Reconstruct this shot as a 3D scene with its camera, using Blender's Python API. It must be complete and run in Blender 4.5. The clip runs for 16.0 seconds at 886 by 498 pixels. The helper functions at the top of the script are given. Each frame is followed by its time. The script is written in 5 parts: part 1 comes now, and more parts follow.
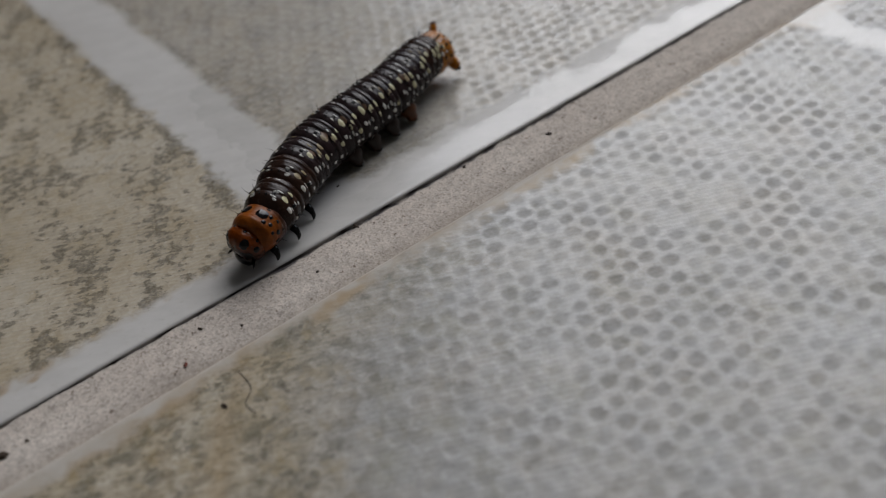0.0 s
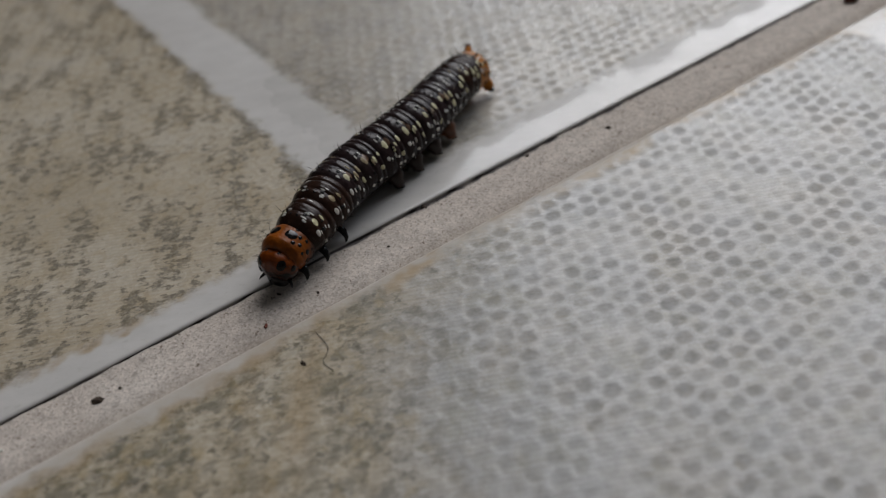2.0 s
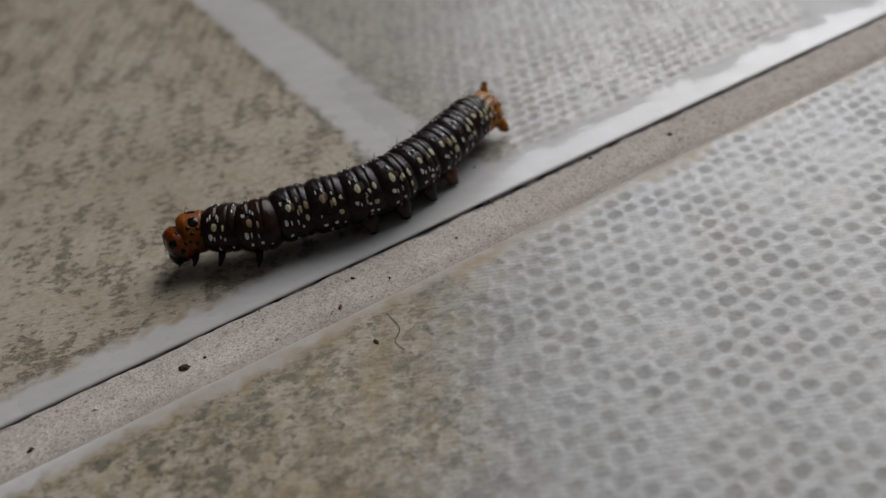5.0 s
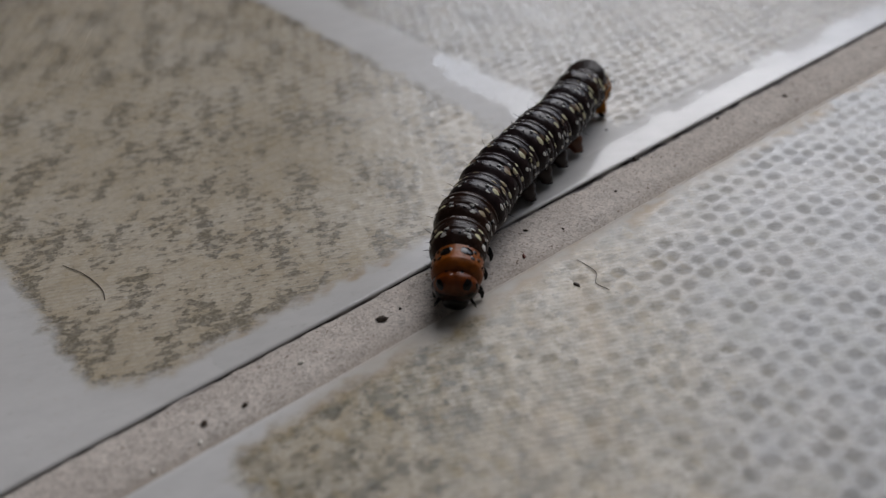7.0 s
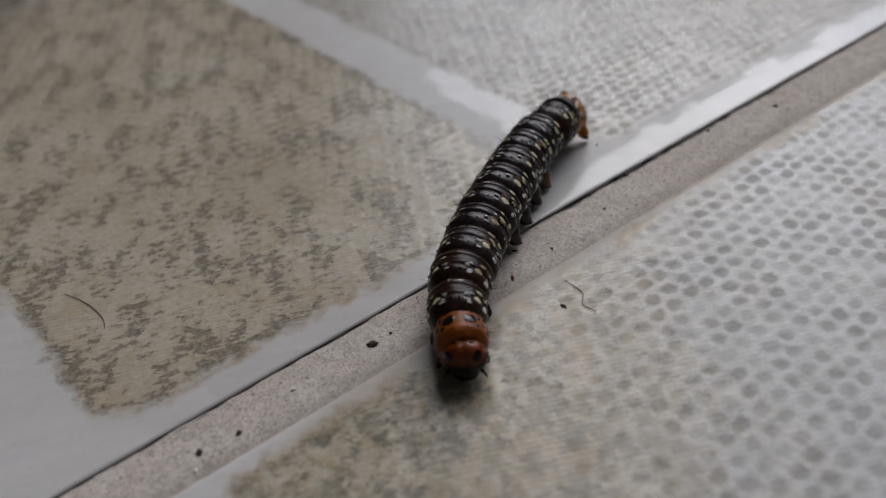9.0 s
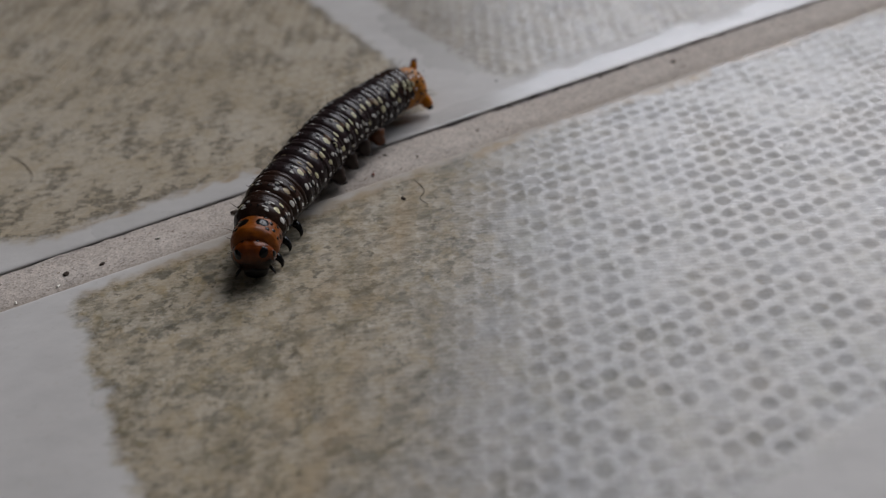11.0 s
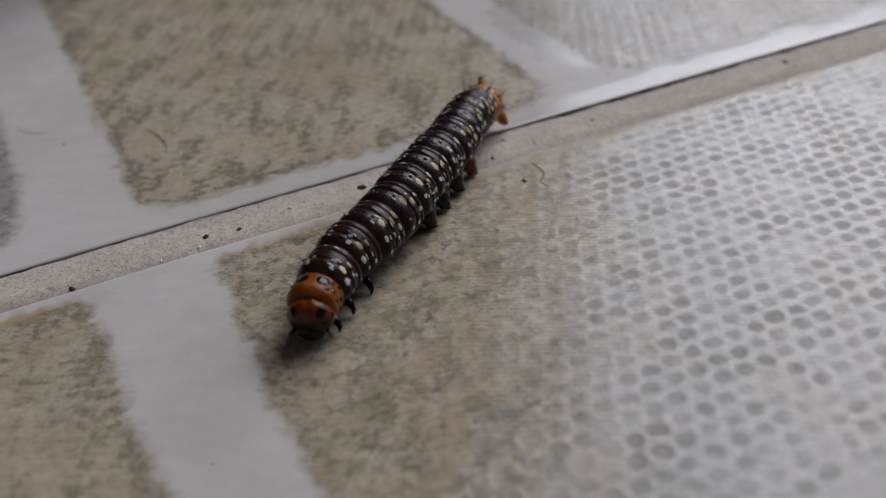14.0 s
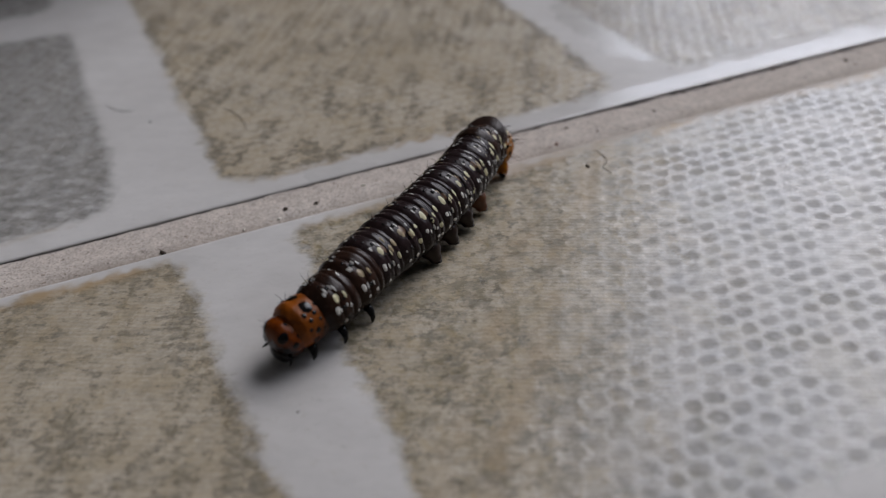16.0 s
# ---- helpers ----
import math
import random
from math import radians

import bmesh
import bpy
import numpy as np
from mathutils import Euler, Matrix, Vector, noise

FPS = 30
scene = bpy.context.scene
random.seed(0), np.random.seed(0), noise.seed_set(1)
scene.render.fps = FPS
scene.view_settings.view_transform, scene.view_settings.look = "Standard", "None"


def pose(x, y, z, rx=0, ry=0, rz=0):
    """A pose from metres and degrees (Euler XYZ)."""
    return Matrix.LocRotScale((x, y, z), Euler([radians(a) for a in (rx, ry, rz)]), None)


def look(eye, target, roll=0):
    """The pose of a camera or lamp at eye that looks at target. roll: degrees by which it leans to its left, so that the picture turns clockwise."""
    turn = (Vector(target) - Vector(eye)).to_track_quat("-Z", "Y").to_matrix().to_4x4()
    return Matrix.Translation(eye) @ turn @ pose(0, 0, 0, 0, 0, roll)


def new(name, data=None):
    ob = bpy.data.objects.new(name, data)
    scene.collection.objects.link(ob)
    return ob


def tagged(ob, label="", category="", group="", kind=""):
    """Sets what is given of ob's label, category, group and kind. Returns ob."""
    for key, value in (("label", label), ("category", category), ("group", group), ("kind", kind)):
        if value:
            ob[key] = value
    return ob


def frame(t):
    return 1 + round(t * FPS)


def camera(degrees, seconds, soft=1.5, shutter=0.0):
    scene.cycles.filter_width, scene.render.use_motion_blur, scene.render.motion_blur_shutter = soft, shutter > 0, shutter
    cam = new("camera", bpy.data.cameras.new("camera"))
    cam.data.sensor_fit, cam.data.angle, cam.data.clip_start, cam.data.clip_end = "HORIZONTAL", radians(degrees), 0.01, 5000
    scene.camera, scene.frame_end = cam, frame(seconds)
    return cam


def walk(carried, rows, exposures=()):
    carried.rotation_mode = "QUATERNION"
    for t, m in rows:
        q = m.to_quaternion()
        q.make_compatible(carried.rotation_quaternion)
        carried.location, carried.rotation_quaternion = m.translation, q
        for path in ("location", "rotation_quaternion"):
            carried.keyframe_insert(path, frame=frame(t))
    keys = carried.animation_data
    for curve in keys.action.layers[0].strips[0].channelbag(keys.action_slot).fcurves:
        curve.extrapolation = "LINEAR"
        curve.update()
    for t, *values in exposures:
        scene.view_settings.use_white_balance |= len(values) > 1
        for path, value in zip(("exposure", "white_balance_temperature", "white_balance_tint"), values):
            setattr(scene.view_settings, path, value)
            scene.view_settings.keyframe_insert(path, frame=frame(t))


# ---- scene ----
# A striped and spotted caterpillar crawls over the joint between two glazed floor tiles.
# The joint runs along x; the far tile lies at y > 0, the near tile at y < 0; the tiles' glaze is z = 0.
cam = camera(55.43, 16.0, soft=1.2)
cam.data.dof.use_dof = True
cam.data.dof.focus_distance = 0.070
cam.data.dof.aperture_fstop = 24
ROWS = [
    (0, 0.02114, -0.04877, 0.04598, -33.82, -42.05, -7.88),
    (0.5, 0.01995, -0.04914, 0.04611, -33.64, -41.55, -7.52),
    (1, 0.01905, -0.04982, 0.04684, -32.85, -41.25, -7.87),
    (1.5, 0.01774, -0.05053, 0.04707, -32.26, -40.60, -7.91),
    (2, 0.01573, -0.05079, 0.04654, -31.39, -40.74, -7.38),
    (2.5, 0.01402, -0.05137, 0.04616, -30.41, -40.88, -6.88),
    (3, 0.01203, -0.05169, 0.04535, -29.63, -41.08, -6.16),
    (3.2, 0.01178, -0.05187, 0.04539, -28.97, -41.47, -6.34),
    (5.3, 0.01128, -0.05278, 0.04896, -28.21, -39.23, -7.23),
    (5.5, 0.00802, -0.05099, 0.05172, -29.28, -39.33, -6.86),
    (5.7, 0.00063, -0.04238, 0.05699, -31.06, -40.84, -6.76),
    (6, -0.00916, -0.03925, 0.05388, -32.37, -38.27, -5.05),
    (6.2, -0.01200, -0.04055, 0.05145, -32.09, -40.14, -6.35),
    (6.5, -0.01013, -0.04088, 0.04475, -35.45, -39.53, -5.16),
    (7, -0.00966, -0.04283, 0.04261, -36.13, -37.04, -4.24),
    (7.5, -0.00857, -0.04355, 0.04417, -35.78, -37.40, -5.40),
    (8, -0.00902, -0.04358, 0.04391, -35.05, -37.50, -5.71),
    (8.2, -0.00858, -0.04365, 0.04415, -35.16, -37.50, -5.81),
    (10.3, -0.00690, -0.04654, 0.04647, -32.87, -37.59, -7.21),
    (10.5, -0.00812, -0.05348, 0.04542, -31.11, -36.12, -6.18),
    (10.7, -0.00448, -0.06327, 0.04281, -27.89, -35.99, -5.85),
    (11, 0.00214, -0.06666, 0.04219, -26.99, -36.96, -4.76),
    (11.5, 0.00122, -0.06698, 0.04127, -25.15, -36.78, -4.68),
    (12, 0.00034, -0.06724, 0.04275, -25.03, -35.95, -5.24),
    (12.5, -0.00188, -0.06739, 0.04282, -23.96, -35.68, -5.30),
    (13, -0.00415, -0.06707, 0.04243, -23.24, -35.53, -4.95),
    (13.5, -0.00465, -0.06718, 0.04219, -23.19, -35.45, -4.65),
    (14, -0.00525, -0.06697, 0.04183, -22.87, -36.01, -4.51),
    (14.5, -0.00735, -0.06704, 0.04067, -22.45, -36.03, -3.51),
    (15, -0.00762, -0.06741, 0.04067, -21.58, -36.64, -3.67),
    (15.5, -0.00813, -0.06811, 0.04164, -21.23, -36.34, -3.93),
    (16, -0.00911, -0.07003, 0.04264, -19.45, -35.82, -4.57),
]
walk(cam, [(t, pose(x, y, z, 90 + pitch, 0, yaw) @ pose(0, 0, 0, 0, 0, roll)) for t, x, y, z, yaw, pitch, roll in ROWS],
     exposures=[(0.0, 0.09, 6440, 10), (3.0, 0.09, 6480, 10), (5.5, 0.12, 6420, 10.5), (6.5, 0.05, 6330, 11.5), (13.0, 0.09, 6380, 13), (15.0, 0.20, 6300, 14), (16.0, 0.24, 6290, 14)])

# ---- light: a day-lit opening in the wall beyond the tiles ----
MM = 0.001
WINDOW_TURN = 25
world = bpy.data.worlds.new("sky")
scene.world = world
world.use_nodes = True
wn = world.node_tree.nodes
sky = wn.new("ShaderNodeTexSky")
sky.sky_type = "NISHITA"
sky.sun_disc = False
sky.sun_elevation = radians(40)
sky.sun_rotation = radians(56)
wn["Background"].inputs["Strength"].default_value = 0.10
world.node_tree.links.new(sky.outputs["Color"], wn["Background"].inputs["Color"])

sun_data = bpy.data.lights.new("sun", "SUN")
sun_data.energy = 0.88
sun_data.angle = radians(42)
sun_data.color = (1.0, 0.97, 0.92)
sun = new("sun", sun_data)
sun.matrix_world = pose(0, 0, 0, 0, 0, 34) @ look((3, 0, 2.95), (0, 0, 0))

window_data = bpy.data.lights.new("window_light", "AREA")
window_data.shape = "RECTANGLE"
window_data.size, window_data.size_y = 2.2, 2.83
window_data.energy = 50
window_data.color = (0.91, 0.95, 1.02)
window_light = new("window_light", window_data)
window_light.matrix_world = pose(0, 0, 0, 0, 0, WINDOW_TURN) @ look((1.75, 0, 2.03), (0, 0, 2.03))


# ---- materials ----
def material(name):
    m = bpy.data.materials.new(name)
    m.use_nodes = True
    t = m.node_tree
    return m, t, t.nodes["Principled BSDF"]


def node(t, kind, **values):
    n = t.nodes.new(kind)
    for key, value in values.items():
        n.inputs[key].default_value = value
    return n


def coords(t, kind="Object"):
    return t.nodes.new("ShaderNodeTexCoord").outputs[kind]


def noise_tex(t, vector, scale, detail=4.0, rough=0.6):
    n = node(t, "ShaderNodeTexNoise", Scale=scale, Detail=detail, Roughness=rough)
    t.links.new(vector, n.inputs["Vector"])
    return n.outputs["Fac"]


def ramp(t, fac, stops):
    n = t.nodes.new("ShaderNodeValToRGB")
    el = n.color_ramp.elements
    while len(el) < len(stops):
        el.new(0.5)
    for e, (p, c) in zip(el, stops):
        e.position = p
        e.color = (*c, 1) if len(c) == 3 else (c[0], c[0], c[0], 1)
    t.links.new(fac, n.inputs["Fac"])
    return n.outputs["Color"]


def mix(t, fac, a, b, blend="MIX"):
    n = t.nodes.new("ShaderNodeMix")
    n.data_type, n.blend_type = "RGBA", blend
    for socket, value in ((n.inputs[0], fac), (n.inputs[6], a), (n.inputs[7], b)):
        if isinstance(value, tuple):
            socket.default_value = (*value, 1)
        elif isinstance(value, float):
            socket.default_value = value
        else:
            t.links.new(value, socket)
    return n.outputs[2]


def times(t, a, b, op="MULTIPLY"):
    n = t.nodes.new("ShaderNodeMath")
    n.operation = op
    for socket, value in zip(n.inputs, (a, b)):
        if isinstance(value, float):
            socket.default_value = value
        else:
            t.links.new(value, socket)
    return n.outputs[0]


def bump(t, bsdf, height, strength, distance):
    n = node(t, "ShaderNodeBump", Strength=strength, Distance=distance)
    t.links.new(height, n.inputs["Height"])
    t.links.new(n.outputs["Normal"], bsdf.inputs["Normal"])


def attribute(t, name):
    n = t.nodes.new("ShaderNodeAttribute")
    n.attribute_name = name
    return n.outputs["Fac"]


def stretched(t, vector, sx, sy, sz=1.0, turn=0.0):
    n = t.nodes.new("ShaderNodeMapping")
    n.inputs["Scale"].default_value = (sx, sy, sz)
    n.inputs["Rotation"].default_value = (0, 0, radians(turn))
    t.links.new(vector, n.inputs["Vector"])
    return n.outputs["Vector"]


def turned(t, vector, turn, along, across):
    """Coordinates turned so that x runs along the grain, then squeezed along and across it."""
    n = t.nodes.new("ShaderNodeMapping")
    n.inputs["Rotation"].default_value = (0, 0, radians(-turn))
    t.links.new(vector, n.inputs["Vector"])
    return stretched(t, n.outputs["Vector"], along, across)


def tile_material():
    """Glazed tile: pale smooth bands, printed beige and grey stone fields with dark flecks, dirt lying in the dimples."""
    m, t, b = material("glazed_tile")
    v = coords(t)
    dimple, net, grey, ash = attribute(t, "dimple"), attribute(t, "net"), attribute(t, "grey"), attribute(t, "ash")
    warmth, clean = attribute(t, "warm"), attribute(t, "clean")
    frayed = times(t, noise_tex(t, turned(t, v, -32, 0.8, 1.0), 1300, 4, 0.7), 1.3)
    stone = ramp(t, times(t, attribute(t, "stone"), times(t, frayed, 0.65, "SUBTRACT"), "ADD"), [(0.10, (0.0,)), (0.90, (1.0,))])
    band = ramp(t, noise_tex(t, v, 60, 3), [(0.3, (0.455, 0.434, 0.408)), (0.7, (0.53, 0.51, 0.485))])
    smear = ramp(t, noise_tex(t, turned(t, v, -28, 0.5, 1.0), 420, 5, 0.7), [(0.35, (0.93,)), (0.65, (1.03,))])
    band = mix(t, 1.0, band, smear, "MULTIPLY")
    # cement haze on the lip of the near tile
    haze = ramp(t, noise_tex(t, v, 500, 4, 0.65), [(0.3, (0.5,)), (0.65, (0.95,))])
    band = mix(t, times(t, attribute(t, "lip"), haze), band, (0.40, 0.352, 0.295))
    cloud = noise_tex(t, v, 55, 4)
    base = ramp(t, cloud, [(0.30, (0.322, 0.264, 0.182)), (0.5, (0.41, 0.35, 0.262)), (0.70, (0.455, 0.405, 0.328))])
    # weave: fine threads across the print
    thread = node(t, "ShaderNodeTexWave", Scale=690.0, Distortion=2.2, Detail=2.0)
    thread.bands_direction = "Y"
    t.links.new(turned(t, v, -28, 1.0, 1.0), thread.inputs["Vector"])
    base = mix(t, times(t, thread.outputs["Fac"], 0.22), base, (0.47, 0.44, 0.385))
    # flecks: short dashes along the threads, gathered in streaks along the print's grain
    streak = noise_tex(t, turned(t, v, 66, 0.42, 1.0), 340, 4, 0.6)
    cluster = noise_tex(t, v, 120, 3, 0.6)
    gather = ramp(t, times(t, times(t, streak, 0.8), times(t, cluster, 0.2), "ADD"), [(0.42, (0.0,)), (0.60, (0.20,))])
    gather = times(t, gather, times(t, attribute(t, "rim"), 0.13), "ADD")
    fleck = noise_tex(t, turned(t, v, -28, 0.62, 1.1), 1250, 5, 0.66)
    flecks = ramp(t, times(t, fleck, gather, "ADD"), [(0.618, (0.0,)), (0.685, (1.0,))])
    flecks = times(t, flecks, ramp(t, noise_tex(t, v, 2600, 3, 0.6), [(0.35, (0.45,)), (0.6, (1.1,))]))
    soft = ramp(t, streak, [(0.48, (0.0,)), (0.68, (0.14,))])
    base = mix(t, soft, base, (0.235, 0.21, 0.165))
    tan = ramp(t, noise_tex(t, v, 330, 4, 0.65), [(0.47, (0.0,)), (0.64, (0.5,))])
    base = mix(t, tan, base, (0.35, 0.28, 0.18))
    few = times(t, warmth, 0.55)
    base = mix(t, times(t, times(t, flecks, times(t, 1.0, times(t, grey, 0.7), "SUBTRACT")), times(t, 0.86, few, "SUBTRACT")), base, (0.108, 0.094, 0.071))
    # on the stained stones the flecks are finer and browner
    fine = ramp(t, times(t, noise_tex(t, turned(t, v, -28, 0.8, 1.1), 1750, 4, 0.65), times(t, gather, 0.5), "ADD"), [(0.56, (0.0,)), (0.68, (0.75,))])
    base = mix(t, times(t, fine, warmth), base, (0.155, 0.132, 0.085))
    # bluish tint in the colour, in place of reflected window light
    base = mix(t, times(t, grey, 0.9), base, mix(t, 1.0, base, (0.96, 1.0, 1.13), "MULTIPLY"))
    # bluish clouds, painted for sky mirrored in the glaze, and olive ones on the netted side
    vein = times(t, grey, ramp(t, noise_tex(t, turned(t, v, 74, 0.2, 1.0), 150, 4, 0.6), [(0.52, (0.0,)), (0.64, (0.28,))]))
    base = mix(t, vein, base, (0.225, 0.212, 0.175))
    haze = times(t, grey, ramp(t, noise_tex(t, v, 150, 5, 0.65), [(0.26, (0.25,)), (0.56, (0.75,))]))
    base = mix(t, haze, base, (0.35, 0.351, 0.354))
    moss = times(t, grey, ramp(t, noise_tex(t, stretched(t, v, 1.2, 0.9), 210, 5, 0.7), [(0.50, (0.0,)), (0.68, (0.50,))]))
    base = mix(t, moss, base, (0.25, 0.236, 0.178))
    scratch = times(t, grey, ramp(t, noise_tex(t, turned(t, v, -28, 0.35, 1.3), 1500, 5, 0.7), [(0.52, (0.0,)), (0.72, (0.42,))]))
    base = mix(t, scratch, base, (0.22, 0.215, 0.20))
    # one stone is printed ash grey
    grit = ramp(t, noise_tex(t, turned(t, v, -28, 0.5, 1.1), 900, 5, 0.7), [(0.33, (0.15, 0.146, 0.136)), (0.5, (0.27, 0.262, 0.248)), (0.66, (0.43, 0.42, 0.405))])
    base = mix(t, times(t, ash, 0.9), base, grit)
    # brown and olive stains on one tile, and grey dirt in the dimples
    warm = times(t, warmth, ramp(t, noise_tex(t, v, 260, 5, 0.68), [(0.42, (0.0,)), (0.62, (0.28,))]))
    base = mix(t, warm, base, (0.305, 0.246, 0.155))
    olive = times(t, warmth, ramp(t, noise_tex(t, stretched(t, v, 1.0, 1.3), 330, 5, 0.7), [(0.50, (0.0,)), (0.70, (0.38,))]))
    base = mix(t, olive, base, (0.165, 0.15, 0.092))
    spots = ramp(t, noise_tex(t, turned(t, v, -10, 0.8, 1.15), 620, 5, 0.66), [(0.49, (0.0,)), (0.58, (0.82,))])
    spots = times(t, spots, ramp(t, noise_tex(t, v, 190, 3, 0.6), [(0.34, (0.25,)), (0.56, (1.0,))]))
    base = mix(t, times(t, times(t, times(t, warmth, 0.15, "SUBTRACT"), times(t, grey, 0.22), "ADD"), spots), base, (0.108, 0.10, 0.074))
    dots = ramp(t, noise_tex(t, v, 780, 3, 0.6), [(0.60, (0.0,)), (0.655, (0.8,))])
    base = mix(t, times(t, times(t, warmth, 0.15, "SUBTRACT"), dots), base, (0.09, 0.082, 0.062))
    ochre = ramp(t, noise_tex(t, stretched(t, v, 1.3, 0.9), 480, 4, 0.65), [(0.54, (0.0,)), (0.66, (0.6,))])
    base = mix(t, times(t, times(t, warmth, 0.15, "SUBTRACT"), ochre), base, (0.33, 0.255, 0.14))
    dirt = ramp(t, noise_tex(t, v, 240, 4), [(0.3, (0.46,)), (0.7, (0.14,))])
    dirt = times(t, dirt, ramp(t, noise_tex(t, turned(t, v, -28, 0.6, 1.2), 1500, 4, 0.66), [(0.32, (0.35,)), (0.6, (1.15,))]))
    silt = ramp(t, noise_tex(t, v, 430, 3, 0.6), [(0.38, (0.19, 0.186, 0.178)), (0.52, (0.205, 0.198, 0.18)), (0.66, (0.25, 0.21, 0.145))])
    base = mix(t, times(t, times(t, dimple, net), dirt), base, silt)
    mottle = ramp(t, noise_tex(t, v, 1500, 4, 0.7), [(0.3, (0.84,)), (0.5, (1.0,)), (0.7, (1.08,))])
    field = mix(t, 1.0, base, mottle, "MULTIPLY")
    colour = mix(t, stone, band, field)
    rust = ramp(t, noise_tex(t, v, 210, 4), [(0.38, (0.0,)), (0.6, (0.85,))])
    colour = mix(t, times(t, rust, attribute(t, "rust")), colour, (0.33, 0.235, 0.13))
    # nearly black down the tile's side in the joint
    colour = mix(t, attribute(t, "joint_dark"), colour, (0.05, 0.044, 0.04))
    t.links.new(colour, b.inputs["Base Color"])
    # bands: a dull film, wiped clean along part of the joint; stones: the raised net is glossy, the dimples dull
    film = ramp(t, noise_tex(t, v, 85, 6, 0.6), [(0.36, (0.34,)), (0.62, (0.46,))])
    film = mix(t, clean, film, (0.13, 0.13, 0.13))
    shine = mix(t, clean, (0.12, 0.12, 0.12), (0.24, 0.24, 0.24))
    hollow = times(t, dimple, net)
    gloss = ramp(t, hollow, [(0.0, (0.30,)), (0.6, (0.14,))])
    t.links.new(mix(t, stone, shine, gloss), b.inputs["Specular IOR Level"])
    dull = ramp(t, hollow, [(0.0, (0.26,)), (0.6, (0.45,))])
    t.links.new(mix(t, stone, film, dull), b.inputs["Roughness"])
    relief = times(t, noise_tex(t, v, 2600, 3), stone)
    relief = times(t, relief, times(t, thread.outputs["Fac"], times(t, stone, 0.3)), "ADD")
    bump(t, b, relief, 0.16, 0.0001)
    return m


def grout_material():
    m, t, b = material("cement_grout")
    v = coords(t)
    c = ramp(t, noise_tex(t, v, 90, 4), [(0.3, (0.44, 0.38, 0.328)), (0.55, (0.48, 0.42, 0.365)), (0.75, (0.505, 0.45, 0.397))])
    sand = node(t, "ShaderNodeTexVoronoi", Scale=6500.0)
    t.links.new(v, sand.inputs["Vector"])
    tone = t.nodes.new("ShaderNodeSeparateColor")
    t.links.new(sand.outputs["Color"], tone.inputs["Color"])
    grain = ramp(t, tone.outputs["Red"], [(0.0, (0.66,)), (0.25, (0.92,)), (0.6, (1.02,)), (1.0, (1.18,))])
    c = mix(t, 1.0, c, grain, "MULTIPLY")
    c = mix(t, 1.0, c, ramp(t, noise_tex(t, v, 700, 4, 0.7), [(0.35, (0.88,)), (0.6, (1.05,))]), "MULTIPLY")
    pit = ramp(t, noise_tex(t, v, 2100, 2), [(0.29, (0.0,)), (0.335, (1.0,))])
    c = mix(t, 1.0, c, mix(t, pit, (0.40, 0.35, 0.31), (1.0, 1.0, 1.0)), "MULTIPLY")
    # darker brown along the near tile
    c = mix(t, times(t, attribute(t, "near_brown"), 0.55), c, (0.26, 0.212, 0.165))
    c = mix(t, attribute(t, "joint_dark"), c, ramp(t, noise_tex(t, v, 1600, 4, 0.7), [(0.35, (0.045, 0.038, 0.04)), (0.65, (0.14, 0.12, 0.12))]))
    t.links.new(c, b.inputs["Base Color"])
    b.inputs["Roughness"].default_value = 0.92
    bump(t, b, times(t, sand.outputs["Distance"], noise_tex(t, v, 2000, 4, 0.7), "ADD"), 0.25, 0.00007)
    return m


def plain(name, colour, rough, spec=0.5, scale=900.0, vary=0.25, relief=0.0, coat=0.0):
    """A surface of one colour with grain at two scales."""
    m, t, b = material(name)
    v = coords(t)
    n = times(t, noise_tex(t, v, scale, 4), noise_tex(t, v, scale * 0.18, 3))
    dark, light = tuple(x * (1 - vary) for x in colour), tuple(min(1.0, x * (1 + vary)) for x in colour)
    t.links.new(ramp(t, n, [(0.12, dark), (0.42, light)]), b.inputs["Base Color"])
    b.inputs["Roughness"].default_value = rough
    b.inputs["Specular IOR Level"].default_value = spec
    b.inputs["Coat Weight"].default_value = coat
    b.inputs["Coat Roughness"].default_value = 0.08
    if relief:
        bump(t, b, noise_tex(t, v, scale * 2, 4), 0.6, relief)
    return m


def skin_material(name, colour, rough, spec):
    """Satin skin with fine wrinkles that run round the body."""
    m, t, b = material(name)
    v = coords(t)
    n = noise_tex(t, v, 700, 4)
    c = ramp(t, n, [(0.3, tuple(x * 0.55 for x in colour)), (0.55, colour), (0.72, tuple(x * 1.7 for x in colour))])
    t.links.new(c, b.inputs["Base Color"])
    t.links.new(ramp(t, noise_tex(t, v, 1500, 3), [(0.3, (rough * 0.8,)), (0.7, (rough * 1.35,))]), b.inputs["Roughness"])
    b.inputs["Specular IOR Level"].default_value = spec
    wrinkle = noise_tex(t, stretched(t, v, 3.0, 0.8, 0.8), 900, 3, 0.6)
    bump(t, b, times(t, wrinkle, times(t, noise_tex(t, v, 3800, 3), 0.35), "ADD"), 0.5, 0.00012)
    return m


